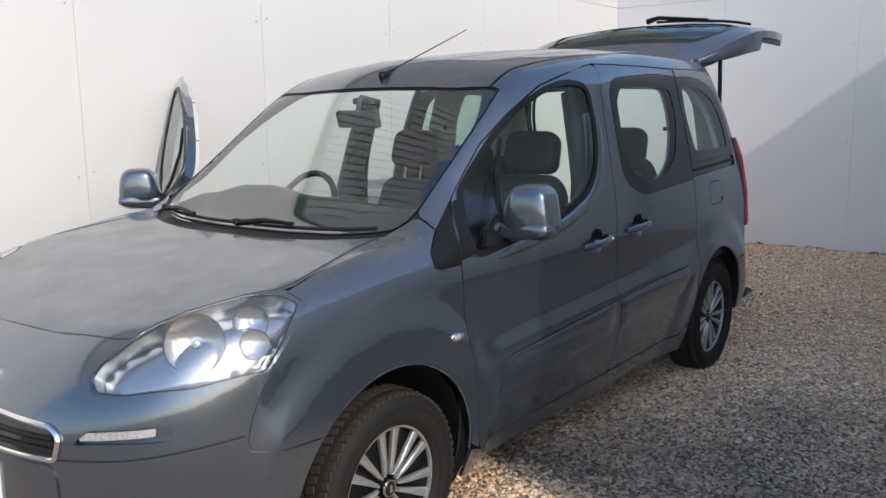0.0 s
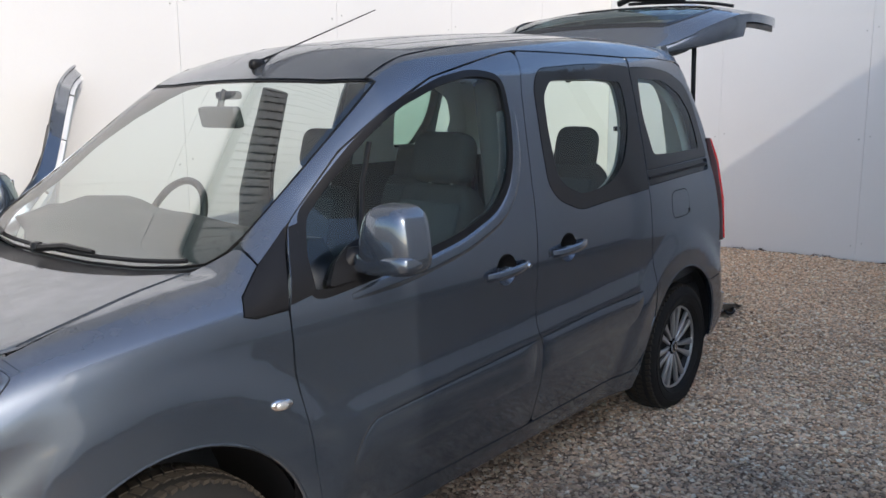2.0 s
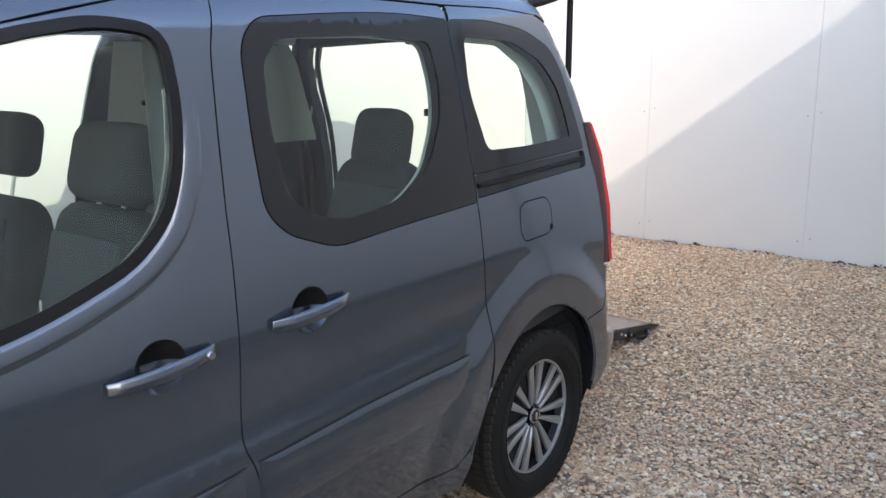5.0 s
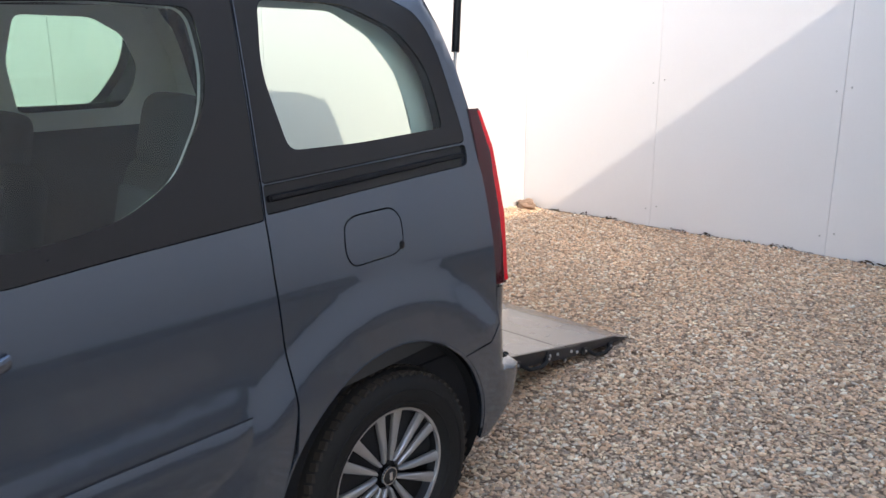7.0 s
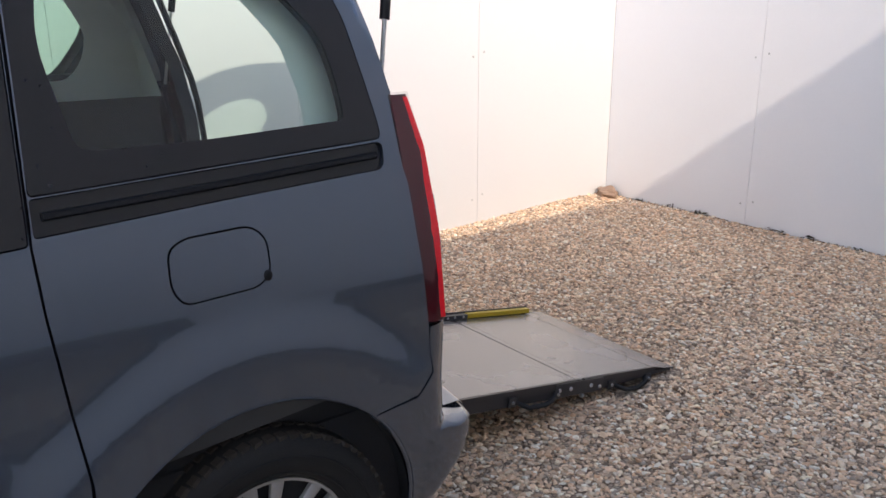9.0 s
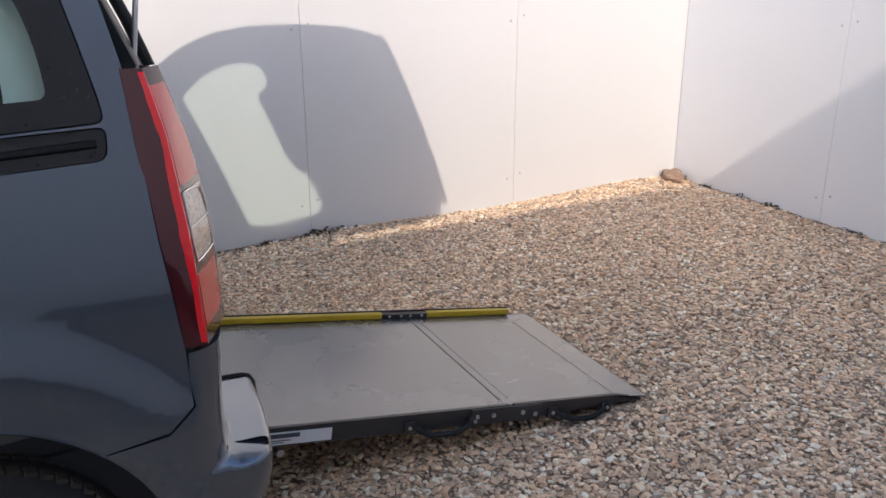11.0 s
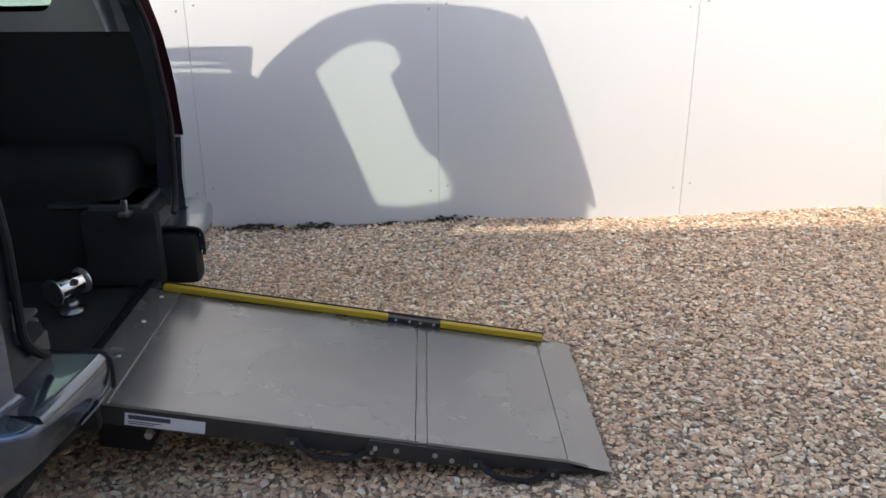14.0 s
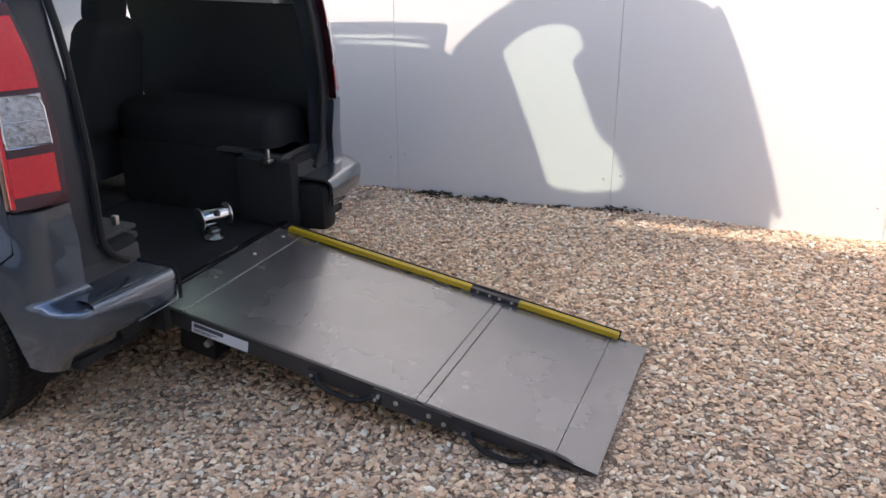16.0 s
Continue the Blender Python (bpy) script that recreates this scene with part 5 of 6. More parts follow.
for flip in (False, True):
    wing(car, flip)
    bumper_front(car, flip)
    headlamp(car, flip)
    side_door = sliding_door(car, flip)
    if flip:
        side_door.matrix_basis = Matrix.Translation((-0.172, 0.69, 0.012))
        skin("door_lining", rounded([(1.50, 0.3), (1.49, 1.09), (1.55, 1.62), (2.38, 1.65), (2.36, 0.8), (2.36, 0.4)], 0.01, 2), SIDE, DARK_TRIM, side_door, (grown(SLIDE_CLEAR, 0.014),), lift=-0.05, depth=0.0, cell=0.12, flip=True)
    quarter(car, flip)
    tail_parts(car, flip)
    shelf_and_frame(car, flip)
    sill(car, flip)
    backing(car, flip)
    for y in (AXLE_F, AXLE_R):
        wheel(car, y + 0.020, flip)
        arch_liner(car, y, flip)
front_door(car)
open_door = front_door(car, True)
shell_line = grown(rounded(A_GAP + DOOR_TOP + [(1.50, 1.682)] + B_GAP, 0.03, 3), -0.012)
skin("door_shell", shell_line, SIDE, PAINT, open_door, (grown(FRONT_GLASS, 0.004),), lift=-0.014, depth=0.045, cell=0.08, flip=True)
skin("door_lining", grown(shell_line, -0.02), SIDE, TRIM_GREY, open_door, (grown(FRONT_GLASS, -0.002),), lift=-0.062, depth=0.02, cell=0.08, flip=True)
hinge = Matrix.Translation((-0.88, 0.34, 0))
open_door.matrix_basis = hinge @ Matrix.Rotation(radians(57.5), 4, "Z") @ hinge.inverted() @ Matrix.Translation((0, 0, 0.03))
bonnet_etc(car)


# ---- inside the car ----
def cushion(x0, x1, y0, y1, z0, z1, puff, m=None, seg=4):
    bm = box(x0, x1, y0, y1, z0, z1, puff, seg=seg)
    if m:
        bmesh.ops.transform(bm, matrix=m, verts=bm.verts)
    return bm


def seat(name, x, y, floor, parent, narrow=0.0, loose_rest=True, top=1.18, raised=0.022):
    """A single seat: cushion, reclined back and headrest on two posts; it faces the nose."""
    w = 0.25 - narrow
    base = part(name, cushion(x - w, x + w, y - 0.5, y + 0.02, floor + 0.22, floor + 0.38, 0.05), CLOTH, parent, "charcoal cloth car seat")
    part("seat_base", box(x - w + 0.04, x + w - 0.04, y - 0.44, y - 0.02, floor, floor + 0.23, 0.02), DARK_TRIM, base)
    tilt = Matrix.Translation((x, y, floor + 0.3)) @ Matrix.Rotation(radians(-14), 4, "X")
    h = top - floor - 0.3
    bm = cushion(-w, w, -0.06, 0.08, -0.05, h, 0.066, seg=5)
    for v in bm.verts:
        k = max(0, v.co.z / h)
        v.co.x *= 1 - 0.34 * k ** 3
        v.co.y += 0.03 * math.sin(k * 3.1)
        v.co.z -= 0.11 * (v.co.x / w) ** 2 * k
    bmesh.ops.transform(bm, matrix=tilt, verts=bm.verts)
    part("backrest", bm, CLOTH, base)
    bm = cushion(-w * 0.6, w * 0.6, -0.066, -0.034, 0.08, h * 0.82, 0.016, seg=4)
    bmesh.ops.transform(bm, matrix=tilt, verts=bm.verts)
    part("back_panel", bm, CLOTH_MID, base, "blue-grey cloth centre panel")
    gap = raised if loose_rest else -0.06
    rw = 0.145 if loose_rest else 0.105
    bm = cushion(-rw, rw, -0.06, 0.05, h + gap, h + gap + 0.20, 0.054, seg=5)
    for v in bm.verts:
        k = (v.co.z - h - gap - 0.1) / 0.1
        v.co.x *= 1 - 0.2 * max(0, k) ** 2 - 0.08 * max(0, -k) ** 2
    bmesh.ops.transform(bm, matrix=tilt, verts=bm.verts)
    part("headrest", bm, CLOTH, base)
    if loose_rest:
        for q in range(3):
            line = [tilt @ Vector((-0.14 + q * 0.035 + (0.008 if k % 2 else -0.008) + 0.003 * k, -0.063 - 0.012 * math.sin(0.3 + k * 0.2), 0.10 + k * 0.032)) for k in range(7 - q)]
            part("stitching", tube(line, 0.003, 5), LABEL_WHITE, base, "white zigzag stitching")
        for dx in (-0.055, 0.055):
            part("headrest_post", tube([tilt @ Vector((dx, 0.0, h - 0.04)), tilt @ Vector((dx, 0.0, h + 0.09))], 0.006, 8), STEEL, base)
    return base


seat("front_seat", 0.44, 1.34, 0.36, car, top=1.235, raised=-0.022)
seat("front_seat", -0.39, 1.47, 0.36, car, top=1.175, raised=0.036)
seat("rear_seat", 0.50, 2.24, 0.36, car, 0.03, False, 1.27)
seat("rear_seat", -0.50, 2.22, 0.36, car, 0.03, False, 1.16)

dash_pts = [(0.16, 1.025), (0.32, 1.095), (0.46, 1.130), (0.62, 1.115), (0.70, 1.0), (0.72, 0.80), (0.66, 0.55), (0.5, 0.4), (0.16, 0.4)]
bm = bmesh.new()
rows = []
for x in np.linspace(-0.70, 0.70, 15):
    hood = 0.055 * math.exp(-((x + 0.38) / 0.17) ** 2) + 0.02 * math.exp(-(x / 0.2) ** 2)
    sweep = 0.20 * (x / 0.7) ** 2
    rows.append([bm.verts.new((x, min(y, 0.5) + (sweep if y < 0.3 else 0) + max(0, y - 0.5), z + (hood if 0.3 < y and z > 0.9 else 0))) for y, z in dash_pts])
for a, b in zip(rows, rows[1:]):
    for i in range(len(dash_pts) - 1):
        bm.faces.new((a[i], a[i + 1], b[i + 1], b[i]))
dash = part("dashboard", bm, DARK_TRIM, car, "charcoal moulded dashboard", sharp=60)
part("console", box(-0.12, 0.12, 0.55, 0.9, 0.36, 0.86, 0.03), DARK_TRIM, dash)
for x in (-0.14, 0.06, 0.62):
    part("air_vent", box(x, x + 0.10, 0.69, 0.735, 0.88, 0.94, 0.012), BLACK_GLOSS, dash)

turn = Matrix.Translation((-0.39, 0.80, 1.04)) @ Matrix.Rotation(radians(64), 4, "X")
rim = part("steering_wheel", tube([turn @ Vector((0.185 * math.cos(a), 0.185 * math.sin(a), 0)) for a in np.linspace(0, 2 * math.pi, 37)[:-1]], 0.015, 10, closed=True), DARK_TRIM, car, "dark steering wheel")
bm = bmesh.new()
for a in (0.15, 2.99, 4.71):
    tube([turn @ Vector((0.05 * math.cos(a), 0.05 * math.sin(a), -0.02)), turn @ Vector((0.18 * math.cos(a), 0.18 * math.sin(a), 0))], [0.028, 0.014], 8, bm)
part("wheel_spokes", bm, DARK_TRIM, rim)
part("wheel_hub", box(-0.06, 0.06, -0.05, 0.05, -0.05, 0.0, 0.025, m=turn), DARK_TRIM, rim)
part("steering_column", tube([turn @ Vector((0, 0, -0.03)), turn @ Vector((0, 0, -0.3))], 0.045, 12), DARK_TRIM, rim)

# unseen block, added to keep light from passing beneath the car
part("underfloor_block", box(-0.745, 0.745, 0.42, 2.34, 0.150, 0.256, 0.02), RUBBER, car, "unseen black block under the floor, added to stop light")
part("cabin_floor", box(-0.80, 0.80, 0.3, 2.35, 0.26, 0.30), CARPET, car)
part("boot_floor", box(-0.80, 0.80, 2.35, 3.30, 0.255, 0.285), CARPET, car, "black carpeted lowered floor")
for s in (-1, 1):
    part("wheel_box", box(s * 0.47, s * 0.83, 2.32, 3.28, 0.28, 0.585, 0.03), CARPET, car)
    part("arch_cover", box(s * 0.485, s * 0.815, 2.30, 3.16, 0.50, 0.755, 0.09, seg=4), CARPET, car)
    part("box_lid", box(s * 0.44, s * 0.66, 2.9, 3.25, 0.585, 0.60, 0.006), DARK_TRIM, car)
half = [(0.0, 1.0), (0.5, 1.06), (0.54, 1.3), (0.55, 2.0), (0.53, 2.9), (0.45, 3.02)]
skin("roof_lining", closeby(half + [(0.0, 3.05)] + [(-x, y) for x, y in half[:0:-1]], 0.1), TOP, LINING, car, lift=-0.05, depth=0.0, cell=0.15)
for flip in (False, True):
    s = -1 if flip else 1
    # centre pillar lining and belt
    p, _ = lay([(1.53, 1.62), (1.50, 1.35), (1.48, 1.1), (1.47, 0.6)], SIDE, -0.125)
    p[:, 0] *= s
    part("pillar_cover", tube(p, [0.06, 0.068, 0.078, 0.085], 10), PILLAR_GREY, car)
    part("seat_belt", tube([(s * 0.645, 1.535, 1.48), (s * 0.655, 1.50, 1.1), (s * 0.64, 1.48, 0.6)], 0.010, 6), RUBBER, car)
    p, _ = lay([(2.36, 1.40), (2.345, 1.40)], SIDE, -0.05)
    p[:, 0] *= s
    part("window_catch", tube([p[0], p[1] + np.array((-s * 0.03, -0.02, 0))], 0.011, 8), BLACK_TRIM, car)
    part("headliner_edge", tube([(s * 0.60, 1.1, 1.625), (s * 0.625, 1.5, 1.665), (s * 0.62, 2.4, 1.675), (s * 0.585, 3.0, 1.65)], 0.03, 8), LINING, car)

# inner mirror on the windscreen
m = Matrix.Translation((0.0, 0.775, 1.465)) @ Matrix.Rotation(radians(-8), 4, "Z") @ Matrix.Rotation(radians(12), 4, "X")
bm = box(-0.14, 0.14, -0.016, 0.016, -0.040, 0.036, 0.014, m=m, seg=3)
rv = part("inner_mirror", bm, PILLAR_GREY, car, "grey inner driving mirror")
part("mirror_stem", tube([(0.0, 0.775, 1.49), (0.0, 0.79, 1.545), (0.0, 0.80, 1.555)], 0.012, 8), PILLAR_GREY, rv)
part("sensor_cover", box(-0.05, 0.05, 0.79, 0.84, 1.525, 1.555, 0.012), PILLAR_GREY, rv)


# ---- mirrors, wipers, aerial, grille and marks ----
def shell(centre, size, power, m, squash=None, seg=28, rings=16):
    """A softly squared egg."""
    bm = bmesh.new()
    bmesh.ops.create_uvsphere(bm, u_segments=seg, v_segments=rings, radius=1)
    for v in bm.verts:
        c = [math.copysign(abs(q) ** power, q) for q in v.co]
        k = max(abs(c[0]), abs(c[1]), abs(c[2]))
        p = Vector((c[0] * size[0], c[1] * size[1], c[2] * size[2]))
        if squash:
            p = squash(p)
        v.co = m @ (Vector(centre) + p)
    return bm


def door_mirror(parent, flip):
    s = -1 if flip else 1
    flipm = Matrix.Diagonal((s, 1, 1, 1))
    turn = flipm @ Matrix.Translation((0.962, 0.672, 1.128)) @ Matrix.Rotation(radians(6), 4, "Z")

    def shape(p):
        # slimmer and leaning in at the top, flat at the back
        k = (p.z + 0.1) / 0.2
        p.x *= 1 - (0.50 if p.x < 0 else 0.14) * max(0, k) ** 1.6
        p.x -= 0.008 * k
        if p.y > 0:
            p.y *= 0.45
        return p

    house = part("door_mirror", shell((0, 0, 0.004), (0.106, 0.096, 0.100), 0.50, turn, shape), PAINT, parent, "painted door-mirror housing")
    low = flipm @ Matrix.Translation((0.958, 0.634, 1.068)) @ Matrix.Rotation(radians(5), 4, "Z") @ Matrix.Rotation(radians(-3), 4, "Y")
    part("mirror_skirt", shell((0, 0, 0), (0.109, 0.056, 0.033), 0.5, low, lambda p: Vector((p.x, p.y - 0.012 * (p.x > 0) * p.x / 0.1, p.z * (1 if p.z > 0 else 1 - 0.35 * max(0, p.x / 0.112))))), PAINT, house)
    part("mirror_glass", box(-0.074, 0.070, 0.034, 0.0385, -0.070, 0.066, 0.0015, m=turn), CHROME, house)
    bm = bmesh.new()
    tube([flipm @ Vector(q) for q in ((0.835, 0.545, 1.005), (0.838, 0.565, 1.045), (0.850, 0.600, 1.078), (0.885, 0.635, 1.085))], [0.036, 0.034, 0.032, 0.026], 14, bm)
    part("mirror_arm", bm, BLACK_TRIM, house)
    foot = [(0.47, 1.014), (0.50, 1.012), (0.62, 1.022), (0.67, 1.05), (0.66, 1.125), (0.585, 1.105), (0.52, 1.07)]
    skin("mirror_foot", rounded(foot, 0.02, 3), SIDE, BLACK_TRIM, house, lift=0.012, depth=0.02, flip=flip, cell=0.04)
    return house


door_mirror(car, False)
rm = door_mirror(car, True)
rm.matrix_basis = hinge @ Matrix.Rotation(radians(57.5), 4, "Z") @ hinge.inverted()


def wiper(parent, pivot, elbow, tip, lift):
    def at(x, y, up):
        p, n = lay([(x, y)], TOP, up)
        return Vector(p[0])
    a, b, c = at(*pivot, 0.02), at(*elbow, 0.03), at(*tip, 0.016)
    arm = part("wiper", tube([a, a.lerp(b, 0.5) + Vector((0, 0, 0.012)), b], [0.013, 0.010, 0.007], 8), BLACK_TRIM, parent, "black windscreen wiper")
    n = 12
    line = []
    for k in range(n + 1):
        x = pivot[0] + (tip[0] - pivot[0]) * (0.1 + 0.9 * k / n)
        line.append(at(x, 0.118 + 0.10 * (abs(x) / 0.63) ** 2.3, 0.012))
    bm = tube(line, 0.007, 6)
    part("wiper_blade", bm, RUBBER, arm)
    part("wiper_pivot", lathe([(0.001, 0.02), (0.016, 0.018), (0.02, 0.0)], 14, m=Matrix.Translation(a) @ Matrix.Rotation(radians(-90), 4, "Y")), BLACK_TRIM, arm)


wiper(car, (-0.58, 0.185), (-0.28, 0.115), (0.06, 0.118), 0.02)
wiper(car, (0.02, 0.085), (0.30, 0.120), (0.62, 0.215), 0.02)

foot, _ = lay([(0.016, 0.932)], TOP, 0.0)
foot = Vector(foot[0])
aer = part("aerial", shell(foot + Vector((0, 0.004, 0.008)), (0.018, 0.036, 0.022), 0.8, Matrix.Identity(4), seg=16, rings=10), BLACK_TRIM, car, "thin raked roof aerial")
tip = Vector((0.0, 1.575, 1.895))
part("aerial_rod", tube([foot + Vector((0, 0.01, 0.02)), (foot + Vector((0, 0.01, 0.02))).lerp(tip, 0.12), tip], [0.006, 0.003, 0.0022], 8), BLACK_TRIM, aer)

# grille, its bright frame and slats, the badge and the plate
gl = flat_of([(-0.03, -0.945, 0.708), (0.267, -0.93, 0.706), (0.478, -0.89, 0.698), (0.512, -0.886, 0.676), (0.503, -0.898, 0.615), (0.298, -0.947, 0.618), (-0.03, -0.95, 0.618)], NOSE)
gr = closeby(rounded(gl, 0.015, 3), 0.04)
for flip in (False, True):
    grille = skin("grille", gr, NOSE, BLACK_GLOSS, car, lift=0.003, depth=0.003, cell=0.05, flip=flip, label="black slatted grille with a bright frame")
    bead("grille_frame", gr, NOSE, 0.008, CHROME, grille, 0.004, True, flip)
    for z in (0.643, 0.670):
        bead("grille_slat", flat_of([(0.0, -0.95, z), (0.15, -0.945, z), (0.3, -0.93, z), (0.42, -0.905, z), (0.495, -0.89, z)], NOSE), NOSE, 0.008, BLACK_TRIM, grille, 0.004, False, flip)
    low = flat_of([(-0.02, -0.95, 0.60), (0.30, -0.94, 0.60), (0.50, -0.90, 0.60), (0.51, -0.90, 0.50), (0.46, -0.92, 0.36), (-0.02, -0.95, 0.34)], NOSE)
    skin("lower_grille", closeby(rounded(low, 0.03, 3)), NOSE, PAINT, car, lift=0.006, depth=0.008, cell=0.06, flip=flip)
    skin("number_plate", closeby(rounded(flat_of([(-0.01, -0.95, 0.575), (0.30, -0.94, 0.575), (0.30, -0.945, 0.47), (-0.01, -0.95, 0.47)], NOSE), 0.004, 2)), NOSE, LABEL_WHITE, car, lift=0.014, depth=0.008, cell=0.06, flip=flip)
    s = -1 if flip else 1
    p, n = lay([(0.275, 0.745)], SIDE, 0.002)
    m = Matrix.Diagonal((s, 1, 1, 1)) @ Matrix.Translation(Vector(p[0])) @ Matrix.Rotation(radians(-8), 4, "X")
    ind = part("side_repeater", shell((0, 0, 0), (0.010, 0.036, 0.0155), 0.9, m, seg=20, rings=10), CHROME, car, "oval clear side repeater lamp")
    part("repeater_lens", shell((0.004, -0.004, 0), (0.009, 0.022, 0.0115), 0.9, m, seg=16, rings=8), WHITE_LENS, ind)
p, n = lay(flat_of([(0.0, -0.93, 0.80)], NOSE), NOSE, 0.004)
part("badge", box(-0.05, 0.05, -0.945, -0.925, 0.75, 0.85, 0.02), CHROME, car, "plain bright nose badge")


# ---- the raised tailgate ----
def build_tailgate():
    line = [(3.05, 1.80), (3.18, 1.872), (3.30, 1.948), (3.42, 2.006), (3.55, 2.045), (3.75, 2.068), (4.0, 2.075), (4.25, 2.08), (4.43, 2.07)]
    wide = [0.60, 0.68, 0.73, 0.765, 0.785, 0.795, 0.785, 0.75, 0.70]
    s = np.concatenate([[0], np.cumsum([math.dist(a, b) for a, b in zip(line, line[1:])])])
    total = s[-1]

    def at(u, v, lift):
        """u across from -1 to 1, v down the gate from 0 to 1."""
        q = v * total
        y, z = np.interp(q, s, [p[0] for p in line]), np.interp(q, s, [p[1] for p in line])
        e = 0.02
        ty, tz = np.interp(q + e, s, [p[0] for p in line]) - np.interp(q - e, s, [p[0] for p in line]), np.interp(q + e, s, [p[1] for p in line]) - np.interp(q - e, s, [p[1] for p in line])
        k = math.hypot(ty, tz)
        ny, nz = -tz / k, ty / k
        w = np.interp(q, s, wide)
        bulge = (-0.055 * u * u - 0.03 * abs(u) ** 6) * (0.3 + 0.7 * min(1.0, v / 0.3))
        return (u * w, y + ny * (lift + bulge) - 0.03 * u * u * (1 - v), z + nz * (lift + bulge))

    window = rounded([(-0.685, 0.168, .05), (0.735, 0.168, .05), (0.82, 0.29, .05), (0.82, 0.46, .04), (0.695, 0.515, .04), (0.40, 0.51, .03), (0.285, 0.445, .03), (-0.285, 0.445, .03), (-0.385, 0.505, .03), (-0.66, 0.51, .04), (-0.77, 0.46, .04), (-0.77, 0.29, .05)], steps=4)

    def sheet(name, outer, holes, lift, mat, parent, depth, label=""):
        bm = cut_flat(outer, holes, 0.06)
        for v in bm.verts:
            v.co = Vector(at(v.co.x, v.co.y, lift))
        if depth:
            geo = bmesh.ops.extrude_face_region(bm, geom=bm.faces[:])["geom"]
            for v in geo:
                if isinstance(v, bmesh.types.BMVert):
                    v.co += Vector((0, 0, -depth))
        return part(name, bm, mat, parent, label, sharp=50)

    outline = rounded([(-1, 0.0, .05), (1, 0.0, .05), (1, 0.5, .05), (1, 0.97, .04), (0.8, 1.0, .05), (-0.8, 1.0, .05), (-1, 0.97, .04), (-1, 0.5, .05)], 0.05, 4)
    gate = sheet("tailgate", outline, (window,), 0.0, PAINT, car, 0.045, "raised tailgate with a tinted window and wiper")
    sheet("window_pane", grown(window, 0.006), (), -0.006, SIDE_GLASS, gate, 0.0)
    # the sides of the window frame fold down round the corner of the car
    for s_ in (-1, 1):
        bm, rows = bmesh.new(), []
        for v in np.linspace(0.02, 0.47, 16):
            a = Vector(at(s_ * 0.985, v, -0.004))
            low = float(np.interp(a.y, [3.05, 3.2, 3.45, 3.70], [1.735, 1.770, 1.822, 1.860]))
            out = [a + Vector((s_ * (0.006 + 0.012 * math.sin(math.pi * k)), 0, (low - a.z) * k)) for k in (0.0, 0.12, 0.3, 0.5, 0.7, 0.88, 1.0)]
            rows.append([bm.verts.new(p) for p in out] + [bm.verts.new(p - Vector((s_ * 0.045, 0, 0))) for p in out[::-1]])
        for r, q in zip(rows, rows[1:]):
            for k in range(14):
                bm.faces.new((r[k], r[(k + 1) % 14], q[(k + 1) % 14], q[k]))
        bm.faces.new(rows[0])
        bm.faces.new(rows[-1])
        part("gate_flank", bm, PAINT, gate)
    inner = rounded([(-0.985, 0.04), (0.985, 0.04), (0.985, 0.95), (-0.985, 0.95)], 0.05, 3)
    sheet("inner_lining", inner, (grown(window, 0.012),), -0.049, DARK_TRIM, gate, 0.03)
    ring_o, ring_i = grown(window, 0.010), grown(window, -0.02)
    sheet("window_mask", ring_o, (ring_i,), 0.003, BLACK_GLOSS, gate, 0.004)
    part("spoiler_lip", tube([at(u, 1.0, 0.0) for u in np.linspace(-0.95, 0.95, 14)], 0.016, 8), PAINT, gate)
    part("handle_bar", tube([at(u, 0.80, 0.012) for u in np.linspace(-0.45, 0.45, 10)], [0.012] + [0.02] * 8 + [0.012], 8), CHROME, gate)
    part("plate_recess", box(-0.27, 0.27, 4.12, 4.24, 2.078, 2.088, 0.003), BLACK_TRIM, gate)
    pivot = Vector(at(0.0, 0.49, 0.03))
    wip = part("rear_wiper", tube([pivot, Vector(at(0.12, 0.465, 0.05)), Vector(at(0.55, 0.475, 0.03))], [0.02, 0.014, 0.008], 8), BLACK_TRIM, gate, "black rear wiper")
    part("wiper_blade", tube([at(u, 0.468 + 0.02 * u, 0.022) for u in np.linspace(0.1, 0.9, 8)], 0.009, 6), RUBBER, gate)
    for s_ in (-1, 1):
        part("hinge", box(s_ * 0.44 - 0.03, s_ * 0.44 + 0.03, 3.02, 3.10, 1.755, 1.80, 0.01), PAINT, gate)
        top, low = Vector((s_ * 0.66, 3.30, 1.86)), Vector((s_ * 0.715, 3.20, 1.22))
        mid = low.lerp(top, 0.40)
        part("gas_strut", tube([mid, top], 0.0125, 12), BLACK_TRIM, gate, "black gas strut")
        part("strut_rod", tube([low, mid], 0.0055, 10), STEEL, gate)


build_tailgate()


